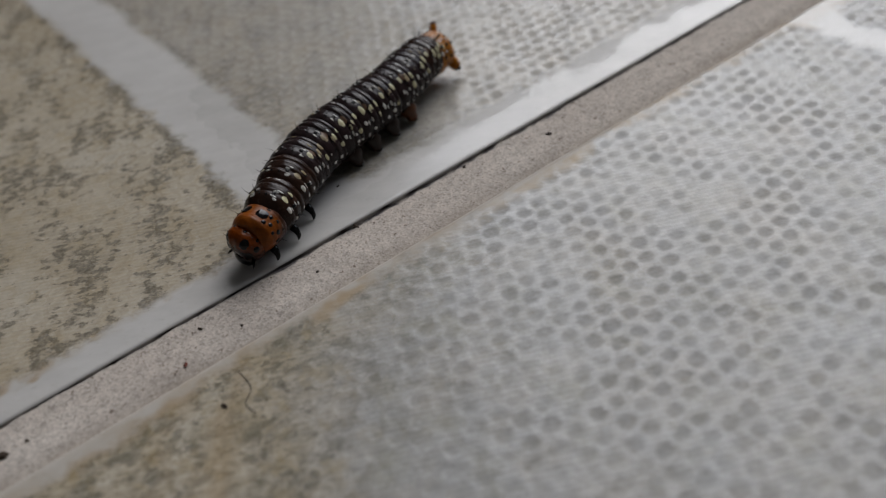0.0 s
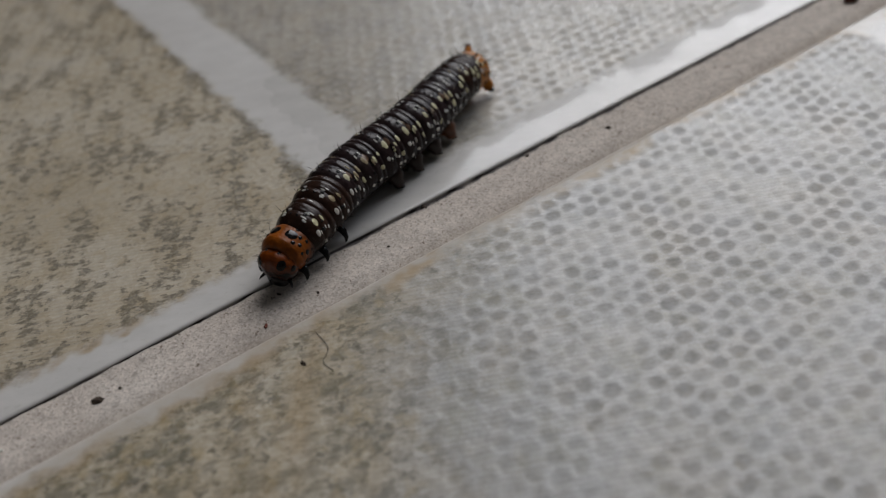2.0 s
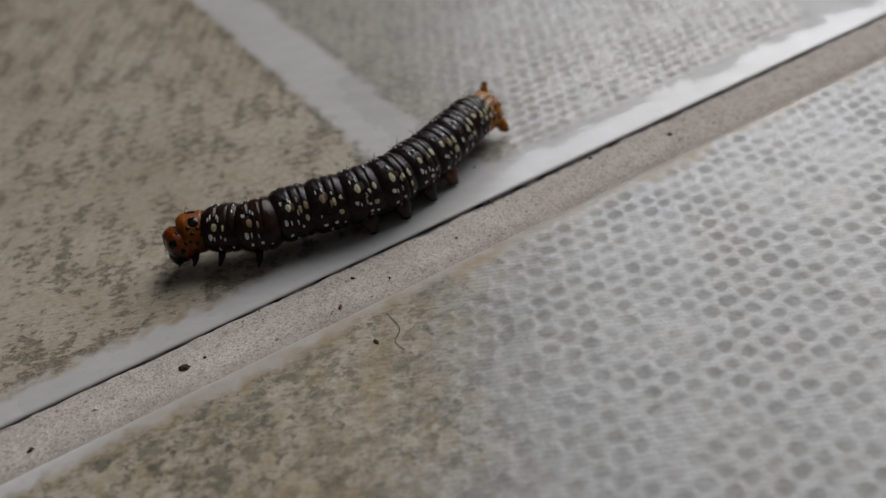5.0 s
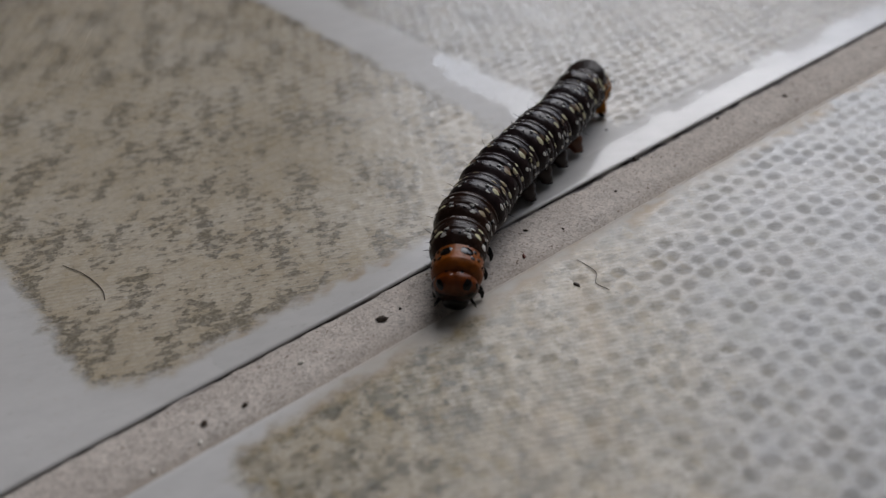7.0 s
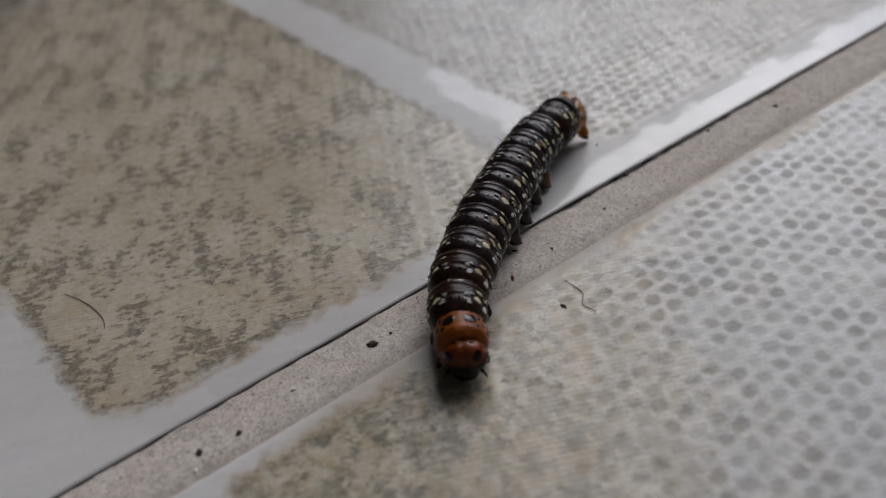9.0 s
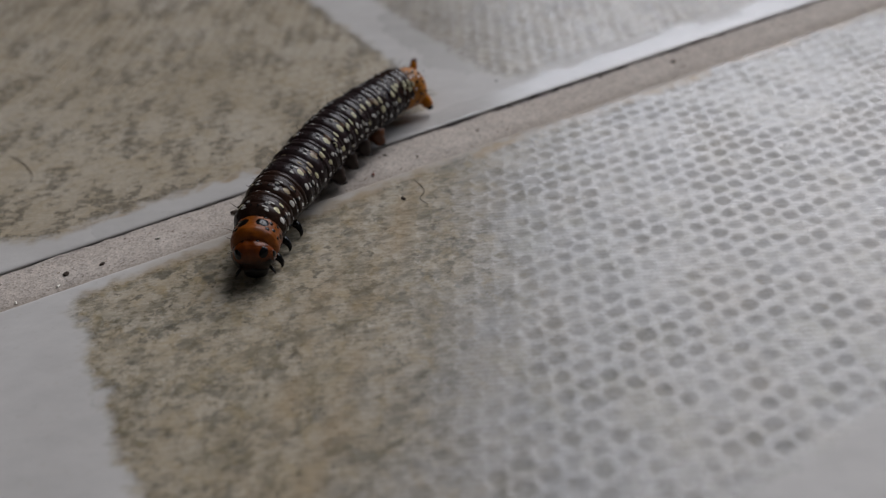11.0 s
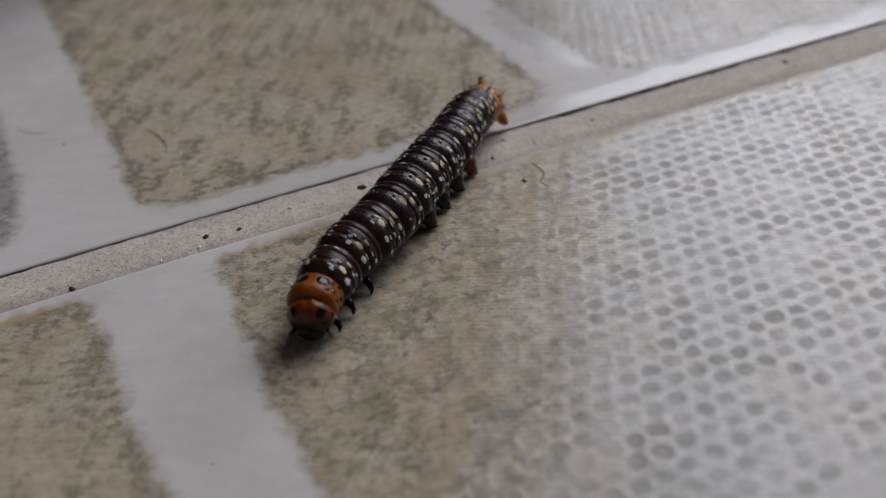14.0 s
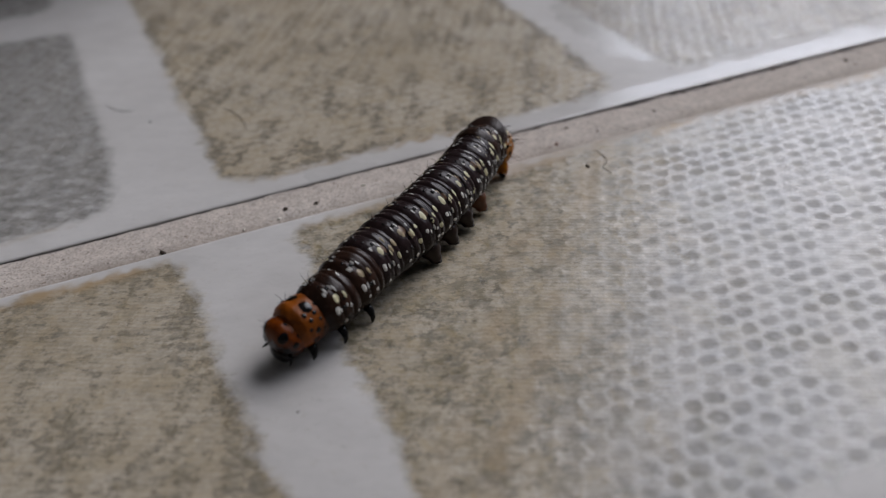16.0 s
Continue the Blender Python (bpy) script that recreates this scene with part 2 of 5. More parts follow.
def shaded_skin(name, near, far, turn_at, over, rough, spec, rise=0.42):
    """Skin that changes along the body from one colour (towards the head) to another."""
    m, t, b = material(name)
    v = coords(t)
    apart = t.nodes.new("ShaderNodeSeparateXYZ")
    t.links.new(v, apart.inputs[0])
    along = times(t, times(t, apart.outputs["X"], turn_at, "SUBTRACT"), 1 / over)
    # the back keeps the first colour longer than the flanks, or the flanks longer than the back
    along = times(t, along, times(t, apart.outputs["Z"], rise / over), "ADD")
    along = times(t, along, times(t, noise_tex(t, v, 900, 4), 0.9), "ADD")
    patch = ramp(t, noise_tex(t, v, 1300, 4), [(0.3, (0.55,)), (0.6, (1.15,))])
    c = mix(t, 1.0, mix(t, ramp(t, along, [(0.15, (0.0,)), (0.85, (1.0,))]), far, near), patch, "MULTIPLY")
    t.links.new(c, b.inputs["Base Color"])
    t.links.new(ramp(t, noise_tex(t, v, 1500, 3), [(0.3, (rough * 0.8,)), (0.7, (rough * 1.3,))]), b.inputs["Roughness"])
    b.inputs["Specular IOR Level"].default_value = spec
    bump(t, b, noise_tex(t, stretched(t, v, 2.4, 0.8, 0.8), 1500, 4, 0.6), 0.6, 0.00014)
    return m


TILE = tile_material()
GROUT = grout_material()
SKIN = skin_material("dark_skin", (0.019, 0.0115, 0.0115), 0.22, 0.15)
THORAX_SKIN = skin_material("brown_skin", (0.024, 0.0115, 0.0075), 0.22, 0.14)
COLLAR_SKIN = shaded_skin("collar_skin", (0.20, 0.051, 0.003), (0.04, 0.014, 0.006), -0.0002, 0.0011, 0.33, 0.2)
TAIL_SKIN = shaded_skin("tail_skin", (0.022, 0.011, 0.008), (0.42, 0.155, 0.02), 0.0013, 0.0009, 0.34, 0.16)
CLASPER = plain("clasper_skin", (0.46, 0.15, 0.006), 0.35, 0.15, 1200, 0.6, 0.00003)
# dark lower front: the black face, plus shade under the head put into the colour
HEAD_AMBER = shaded_skin("amber_head_shell", (0.020, 0.006, 0.003), (0.155, 0.031, 0.002), 0.0000, 0.0012, 0.21, 0.32, -0.8)
BLACK = plain("black_horn", (0.005, 0.0042, 0.004), 0.14, 0.14, 900, 0.3, 0.0, 0.25)
CREAM = plain("cream_spot", (0.50, 0.46, 0.28), 0.42, 0.3, 2500, 0.3)
DULL_CREAM = plain("dull_cream_spot", (0.27, 0.21, 0.12), 0.42, 0.25, 2500, 0.4)
TAN = plain("tan_spot", (0.13, 0.075, 0.045), 0.38, 0.25, 2500, 0.4)
WHITE = plain("white_spot", (0.66, 0.64, 0.59), 0.38, 0.35, 2500, 0.35)
BRISTLE = plain("bristle", (0.016, 0.011, 0.009), 0.6, 0.1)
PROLEG = plain("proleg_skin", (0.024, 0.012, 0.008), 0.3, 0.3, 1200, 0.4, 0.00003)
REAR_PROLEG = plain("rear_proleg_skin", (0.12, 0.036, 0.008), 0.35, 0.4, 1200, 0.5, 0.00003)
SPECK = plain("dark_debris", (0.05, 0.035, 0.025), 0.8, 0.2, 3000, 0.4)
RED_SPECK = plain("red_debris", (0.14, 0.03, 0.015), 0.6, 0.3, 3000, 0.4)
PALE_SPECK = plain("pale_debris", (0.7, 0.66, 0.58), 0.6, 0.3, 3000, 0.2)
FIBRE = plain("hair_fibre", (0.10, 0.08, 0.058), 0.5, 0.3, 3000, 0.2)
PLASTER = plain("wall_plaster", (0.16, 0.157, 0.152), 0.9, 0.2, 12, 0.1, 0.001)
DARK_WALL = plain("brown_wall_paint", (0.17, 0.148, 0.125), 0.8, 0.3, 12, 0.15, 0.001)
CEILING = plain("ceiling_paint", (0.28, 0.276, 0.272), 0.9, 0.2, 12, 0.06)
FLOOR = plain("far_floor", (0.36, 0.34, 0.30), 0.5, 0.4, 25, 0.2)


# ---- mesh helpers ----
def part(name, bm, mat, parent, label=""):
    me = bpy.data.meshes.new(name)
    bmesh.ops.recalc_face_normals(bm, faces=bm.faces)
    bm.to_mesh(me)
    bm.free()
    me.materials.append(mat)
    me.shade_smooth()
    ob = new(name, me)
    ob.parent = parent
    return tagged(ob, label)


def tube(bm, points, radii, sides=7):
    """A round rod through the points, closed at both ends."""
    points = [Vector(p) for p in points]
    rings = []
    for i, (p, r) in enumerate(zip(points, radii)):
        d = (points[min(i + 1, len(points) - 1)] - points[max(i - 1, 0)]).normalized()
        a = d.orthogonal().normalized() if i == 0 else (last - d * last.dot(d)).normalized()
        last = a
        c = d.cross(a)
        rings.append([bm.verts.new(p + r * (math.cos(k * math.tau / sides) * a + math.sin(k * math.tau / sides) * c)) for k in range(sides)])
    for one, two in zip(rings, rings[1:]):
        for k in range(sides):
            bm.faces.new((one[k], one[(k + 1) % sides], two[(k + 1) % sides], two[k]))
    bm.faces.new(rings[0][::-1])
    bm.faces.new(rings[-1])


def blob(bm, centre, size, seed=0, rough=0.0, sub=2):
    made = bmesh.ops.create_icosphere(bm, subdivisions=sub, radius=1.0)["verts"]
    for v in made:
        k = 1 + rough * noise.noise(v.co * 1.7 + Vector((seed, seed * 0.7, 0)))
        v.co = Vector(centre) + Vector((v.co.x * size[0], v.co.y * size[1], v.co.z * size[2])) * k


def box(bm, lo, hi):
    xs = [(x, y, z) for z in (lo[2], hi[2]) for y in (lo[1], hi[1]) for x in (lo[0], hi[0])]
    v = [bm.verts.new(p) for p in xs]
    for f in ((0, 2, 3, 1), (4, 5, 7, 6), (0, 1, 5, 4), (2, 6, 7, 3), (0, 4, 6, 2), (1, 3, 7, 5)):
        bm.faces.new([v[k] for k in f])


def structure(name, bm, mat, label, category=""):
    me = bpy.data.meshes.new(name)
    bmesh.ops.recalc_face_normals(bm, faces=bm.faces)
    bm.to_mesh(me)
    bm.free()
    me.materials.append(mat)
    return tagged(new(name, me), label, category, kind="structure")


# ---- the room that closes the place ----
def room():
    turn = pose(0, 0, 0, 0, 0, WINDOW_TURN)

    def solid(name, boxes, mat, label, category):
        bm = bmesh.new()
        for lo, hi in boxes:
            box(bm, lo, hi)
        structure(name, bm, mat, label, category).matrix_basis = turn
    solid("floor", [((-2.2, -2.2, -0.06), (2.0, 2.2, -0.012))], FLOOR, "plain screed under the tiles", "floor")
    solid("ceiling", [((-2.2, -2.2, 3.6), (2.0, 2.2, 3.7))], CEILING, "plain pale ceiling", "ceiling")
    solid("wall_west", [((-2.3, -2.2, -0.06), (-2.2, 2.2, 3.7))], PLASTER, "plain plastered wall", "wall")
    solid("wall_south", [((-2.2, -2.3, -0.06), (2.0, -2.2, 3.7))], PLASTER, "plain plastered wall", "wall")
    solid("wall_north", [((-2.2, 2.2, -0.06), (2.0, 2.3, 3.7))], DARK_WALL, "plain brown painted wall", "wall")
    solid("wall_east", [((1.8, -2.2, -0.06), (2.0, -1.15, 3.7)), ((1.8, 1.15, -0.06), (2.0, 2.2, 3.7)),
                        ((1.8, -1.15, 3.5), (2.0, 1.15, 3.7)), ((1.8, -1.15, -0.06), (2.0, 1.15, 0.60))],
          PLASTER, "plain plastered wall with a wide day-lit opening", "wall")


room()
# block added to shade and darken the far left of the floor
bm = bmesh.new()
box(bm, (-0.60, 0.106, 0.016), (0.030, 0.60, 0.40))
box(bm, (-0.58, 0.13, -0.012), (0.010, 0.58, 0.016))
structure("shade_block", bm, DARK_WALL, "dark brown block on a recessed foot, added to darken the far left floor", "wall")

# ---- tiles ----
EDGE_FAR, EDGE_NEAR = 2.0 * MM, -3.5 * MM


def smooth01(a, lo, hi):
    k = np.clip((a - lo) / (hi - lo), 0, 1)
    return k * k * (3 - 2 * k)


def value_noise(x, y, seed):
    """Smooth noise between -1 and 1 on arrays, one cell a unit."""
    rng = np.random.RandomState(seed)
    table = rng.uniform(-1, 1, (256, 256))
    xi, yi = np.floor(x).astype(int), np.floor(y).astype(int)
    fx, fy = x - xi, y - yi
    fx, fy = fx * fx * (3 - 2 * fx), fy * fy * (3 - 2 * fy)
    a, b = table[xi % 256, yi % 256], table[(xi + 1) % 256, yi % 256]
    c, d = table[xi % 256, (yi + 1) % 256], table[(xi + 1) % 256, (yi + 1) % 256]
    return (a * (1 - fx) + b * fx) * (1 - fy) + (c * (1 - fx) + d * fx) * fy


def ragged(x, y, seed):
    return (0.25 * value_noise(x / 6e-3, y / 6e-3, seed) + 0.5 * value_noise(x / 1.6e-3, y / 1.6e-3, seed + 1)
            + 0.35 * value_noise(x / 0.7e-3, y / 0.7e-3, seed + 2)) * 0.9e-3


def field(x, y, x0, x1, y0, y1, corner, seed):
    """How far inside a round-cornered printed stone a place lies, in metres."""
    cx, cy, hx, hy = (x0 + x1) / 2, (y0 + y1) / 2, (x1 - x0) / 2 - corner, (y1 - y0) / 2 - corner
    qx, qy = np.abs(x - cx) - hx, np.abs(y - cy) - hy
    outside = np.hypot(np.maximum(qx, 0), np.maximum(qy, 0)) + np.minimum(np.maximum(qx, qy), 0) - corner
    return -outside + ragged(x, y, seed)


PITCH, ROW, SKEW = 1.87e-3, 1.545e-3, 0.043e-3


def dimples(x, y, seed):
    """Oval dimples in staggered rows along the joint: 1 on a dimple's floor, 0 on the net between."""
    best, depth = np.full(x.shape, 9.0), np.zeros(x.shape)
    j0 = np.floor(y / ROW).astype(int)
    for dj in (-1, 0, 1, 2):
        j = j0 + dj
        start = 0.5 * (j % 2) * PITCH + 0.1e-3 - SKEW * (j + 6)
        i0 = np.floor((x - start) / PITCH).astype(int)
        for di in (-1, 0, 1, 2):
            i = i0 + di
            h = (i * 7919 + j * 104729 + seed) % 1009 / 1009.0
            g = (i * 3571 + j * 60493 + seed) % 997 / 997.0
            px, py = i * PITCH + start + 0.16 * (h - 0.5) * PITCH, (j + 0.16 * (g - 0.5)) * ROW
            u, v = (x - px) / PITCH / (0.40 + 0.05 * g), (y - py) / ROW / (0.39 + 0.05 * h)
            far = (np.abs(u) ** 2.6 + np.abs(v) ** 2.6) ** (1 / 2.6)
            depth = np.where(far < best, 0.45 + 0.55 * ((h * 7.13 + g * 3.7) % 1.0), depth)
            best = np.minimum(best, far)
    return (1 - smooth01(best, 0.50, 1.12)) * depth


def far_shift(x):
    """The far tile's edge leans a little against the joint."""
    return -0.006 * np.clip(x, 0, 0.1)


def near_shift(x):
    return -0.013 * np.clip(x + 5e-3, 0, 0.1)


def tile(name, xs, ys, stones, slant, masks, shift, edge_y, side, seed, lip, drop, label):
    """One tile as a fine relief: bands, stone fields, dimples and a rounded edge along the joint."""
    x, y = np.meshgrid(xs, ys)
    d = side * (y - edge_y)
    y = y + shift(x) * np.exp(-np.maximum(d, 0) / 12e-3)
    inside = np.full(x.shape, -1.0)
    sx = slant(x, y)
    for k, s in enumerate(stones):
        inside = np.maximum(inside, field(sx, y, *s, seed + 10 * k))
    stone = smooth01(inside, -1.0e-3, 1.2e-3)
    own = masks(x, y, d)
    net = own["net"] * stone
    warp_x = 0.12e-3 * value_noise(x / 3e-3, y / 3e-3, seed + 5) + 0.13e-3 * value_noise(x / 0.8e-3, y / 0.8e-3, seed + 12)
    warp_y = 0.11e-3 * value_noise(x / 0.8e-3, y / 0.8e-3, seed + 13)
    dimple = dimples(x + warp_x, y + warp_y, seed)
    strength = np.clip(0.66 + 0.26 * value_noise(x / 6e-3, y / 6e-3, seed + 6) + 0.42 * value_noise(x / 1.7e-3, y / 1.7e-3, seed + 16), 0.08, 1)
    z = -0.047e-3 * dimple * net * strength - 0.02e-3 * stone
    z += 0.007e-3 * value_noise(x / 0.5e-3, y / 0.5e-3, seed + 7) * stone
    z += 0.012e-3 * value_noise(x / 1.1e-3, y / 1.1e-3, seed + 15) * stone
    z += 0.02e-3 * value_noise(x / 9e-3, y / 9e-3, seed + 8)
    wobble = 0.05e-3 * value_noise(x / 2e-3, y * 0, seed + 9)
    z -= drop * np.clip(1 - (d + wobble) / lip, 0, 1) ** 2
    rust = smooth01(inside, -0.9e-3, -0.1e-3) * (1 - smooth01(inside, 0.2e-3, 1.6e-3)) * (1 - smooth01(d, 2.0e-3, 4.4e-3))
    rust *= 0.65 + 0.45 * value_noise(x / 8e-3, y * 0, seed + 11)
    rust = np.maximum(rust, own.pop("ochre", 0.0))
    rim = stone * (1 - smooth01(inside, 0.3e-3, 2.2e-3))
    ny, nx = x.shape
    verts = np.stack([x, y, z], -1).reshape(-1, 3)
    index = np.arange(ny * nx).reshape(ny, nx)
    quads = np.stack([index[:-1, :-1], index[:-1, 1:], index[1:, 1:], index[1:, :-1]], -1).reshape(-1, 4)
    # a skirt down the joint's side
    edge = index[0] if side > 0 else index[-1]
    sill, skirt = verts[edge].copy(), verts[edge].copy()
    sill[:, 2] -= 0.07e-3
    skirt[:, 2] = -3e-3
    mid, low = np.arange(nx) + len(verts), np.arange(nx) + len(verts) + nx
    strips = [np.stack([one[:-1], two[:-1], two[1:], one[1:]], -1) for one, two in ((edge, mid), (mid, low))]
    if side < 0:
        strips = [strip[:, ::-1] for strip in strips]
    # uneven darkening just below the tile's edge
    sill_dark = np.clip(0.35 + 0.7 * value_noise(verts[edge][:, 0] / 1.5e-3, verts[edge][:, 1], seed + 14), 0, 1)
    verts, quads = np.concatenate([verts, sill, skirt]), np.concatenate([quads] + strips)
    me = bpy.data.meshes.new(name)
    me.vertices.add(len(verts))
    me.vertices.foreach_set("co", verts.ravel())
    me.loops.add(quads.size)
    me.loops.foreach_set("vertex_index", quads.ravel().astype(np.int32))
    me.polygons.add(len(quads))
    me.polygons.foreach_set("loop_start", np.arange(0, quads.size, 4, dtype=np.int32))
    me.update(calc_edges=True)
    layers = dict(own, stone=stone, rim=rim, net=net, dimple=dimple * strength, rust=rust, joint_dark=x * 0)
    for key, values in layers.items():
        a = me.attributes.new(key, "FLOAT", "POINT")
        a.data.foreach_set("value", np.concatenate([values.ravel()] + ([sill_dark, sill_dark * 0 + 1] if key == "joint_dark" else [sill_dark * 0] * 2)).astype(np.float32))
    me.materials.append(TILE)
    me.shade_smooth()
    return tagged(new(name, me), label, "floor tile", kind="structure")


def spread(lo, hi, step, far_lo, far_hi):
    """Grid lines: fine from lo to hi, coarser out to the far ends."""
    fine = np.arange(lo, hi, step)
    left = lo - np.cumsum(np.geomspace(step, 8e-3, 34))
    right = fine[-1] + np.cumsum(np.geomspace(step, 8e-3, 34))
    out = np.concatenate([left[::-1][left[::-1] > far_lo], fine, right[right < far_hi]])
    return np.concatenate([[far_lo], out, [far_hi]])


def far_masks(x, y, d):
    wave = 3e-3 * value_noise(x / 8e-3, y / 8e-3, 71) + 1.5e-3 * value_noise(x / 2.5e-3, y / 2.5e-3, 72)
    net = 0.30 + 0.40 * smooth01(x - 0.2 * y + wave, 20e-3, 34e-3) + 0.70 * smooth01(x, 44e-3, 52e-3)
    rag = 1.1e-3 * value_noise(x / 3e-3, y / 3e-3, 76) + 0.6e-3 * value_noise(x / 0.8e-3, y / 0.8e-3, 77)
    strip = smooth01(x, -2e-3, 9e-3) * (1 - smooth01(d + 1.2 * rag, 2.8e-3, 4.2e-3))
    patch = smooth01(x + 1.4 * rag, 44.2e-3, 44.8e-3) * (1 - smooth01(x, 49e-3, 52e-3)) * (1 - smooth01(y + 2 * rag, 31e-3, 32e-3))
    return {"net": net, "warm": x * 0 + 0.15, "grey": 0.45 * smooth01(x, 40e-3, 53e-3), "clean": np.maximum(strip, 0.8 * patch * smooth01(y, 9e-3, 11e-3)),
            "ash": 1 - smooth01(x + 0.05 * y, -12e-3, -8e-3), "lip": x * 0}


def near_line(x, y):
    """Positive on the netted side of the near tile, painted grey as if mirroring the window, in metres; negative on the
    stained side.
    """
    line = x - 0.80 * (y + 6e-3) - 37e-3
    return line + 4e-3 * value_noise(x / 7e-3, y / 7e-3, 73) + 2.5e-3 * value_noise(x / 2.5e-3, y / 2.5e-3, 74)


def near_masks(x, y, d):
    line = near_line(x, y)
    bare = x - 0.80 * (y + 6e-3) - 37e-3 + 0.8e-3 * value_noise(x / 3e-3, y / 3e-3, 75)
    ochre = 0.5 * np.exp(-((bare + 6.5e-3) / 1.3e-3) ** 2) + 0.4 * np.exp(-((bare + 11.5e-3) / 1.5e-3) ** 2)
    return {"ochre": ochre, "net": 0.50 + 0.50 * smooth01(line, -10e-3, 10e-3), "warm": (0.85 - 0.65 * smooth01(line, -3e-3, 16e-3)) * (0.5 + 0.5 * smooth01(x, -9e-3, -5e-3)) + 0.25 * np.exp(-((x - 9e-3) / 15e-3) ** 2 - ((y + 8e-3) / 7e-3) ** 2), "grey": smooth01(line, -6e-3, 13e-3),
            "clean": smooth01(x, 95e-3, 98e-3), "ash": x * 0, "lip": (1 - smooth01(d, 1.4e-3, 3.4e-3)) * smooth01(x, 0.0, 14e-3)}


FX = spread(-30e-3, 112e-3, 0.2e-3, -0.22, 0.28)
FY = np.concatenate([np.arange(EDGE_FAR, 30e-3, 0.18e-3), 30e-3 + np.cumsum(np.geomspace(0.18e-3, 0.7e-3, 150))])
FY = np.concatenate([FY, FY[-1] + np.cumsum(np.geomspace(0.7e-3, 12e-3, 32))])
tile("floor_tile_far", FX, FY,
     [(-5.6e-3, 41.0e-3, 5.2e-3, 0.18, 5e-3), (48.2e-3, 99e-3, 6.3e-3, 0.112, 4e-3),
      (-0.10, -15.2e-3, 5.6e-3, 61e-3, 4e-3), (-0.10, -16.5e-3, 71.5e-3, 0.16, 4e-3),
      (105e-3, 0.176, 6e-3, 0.072, 4e-3)],
     lambda x, y: x + 0.055 * np.clip(y - 20e-3, 0, 0.06) * (1 - smooth01(x, 0.0, 25e-3)),
     far_masks, far_shift, EDGE_FAR, 1, 3, 0.30e-3, 0.12e-3, "glazed floor tile printed with beige stones and pale bands")
NX = spread(-30e-3, 105e-3, 0.17e-3, -0.22, 0.28)
NY = np.concatenate([np.arange(EDGE_NEAR, -52e-3, -0.17e-3)])
NY = np.concatenate([NY, NY[-1] - np.cumsum(np.geomspace(0.2e-3, 12e-3, 40))])[::-1]
tile("floor_tile_near", NX, NY,
     [(-0.7e-3, 98.4e-3, -47.4e-3, -5.1e-3, 2.0e-3), (-0.10, -9.5e-3, -72e-3, -4.9e-3, 2.6e-3),
      (102e-3, 0.176, -72e-3, -6.6e-3, 4e-3), (-1.0e-3, 93e-3, -0.128, -57.6e-3, 4e-3)],
     lambda x, y: x + 0.09 * np.clip(y + 20e-3, -0.02, 0.014) * (1 - smooth01(x, -8e-3, -4e-3)),
     near_masks, near_shift, EDGE_NEAR, -1, 5, 0.55e-3, 0.13e-3, "glazed floor tile with a dimpled grey net and beige stains")


def grout_height(x, y):
    """The grout's surface: a shallow bed that falls away towards the near tile, with a crack at the far tile's foot."""
    far, near = EDGE_FAR + far_shift(x), EDGE_NEAR + near_shift(x)
    k = (y - near) / (far - near)
    z = -0.24e-3 + 0.05e-3 * value_noise(x / 4e-3, y / 2e-3, 31) + 0.02e-3 * value_noise(x / 0.7e-3, y / 0.7e-3, 32)
    z = z + 0.022e-3 * value_noise(x / 0.3e-3, y / 0.3e-3, 33) - 0.30e-3 * (1 - smooth01(k, 0.0, 0.42)) ** 1.5 + 0.07e-3 * smooth01(k, 0.5, 1.0)
    wide = smooth01(x, 30e-3, 41e-3) * (1 - 0.5 * smooth01(x, 62e-3, 80e-3))
    crack = 0.17e-3 + 0.06e-3 * value_noise(x / 1.2e-3, y * 0, 34) + 0.04e-3 * value_noise(x / 0.35e-3, y * 0, 35) + wide * (0.24e-3 + 0.15e-3 * value_noise(x / 1.3e-3, y * 0, 42) + 0.06e-3 * value_noise(x / 0.4e-3, y * 0, 43))
    return z - 0.24e-3 * (1 - smooth01(far - y, crack * 0.6, crack * 1.3)), crack, far, k


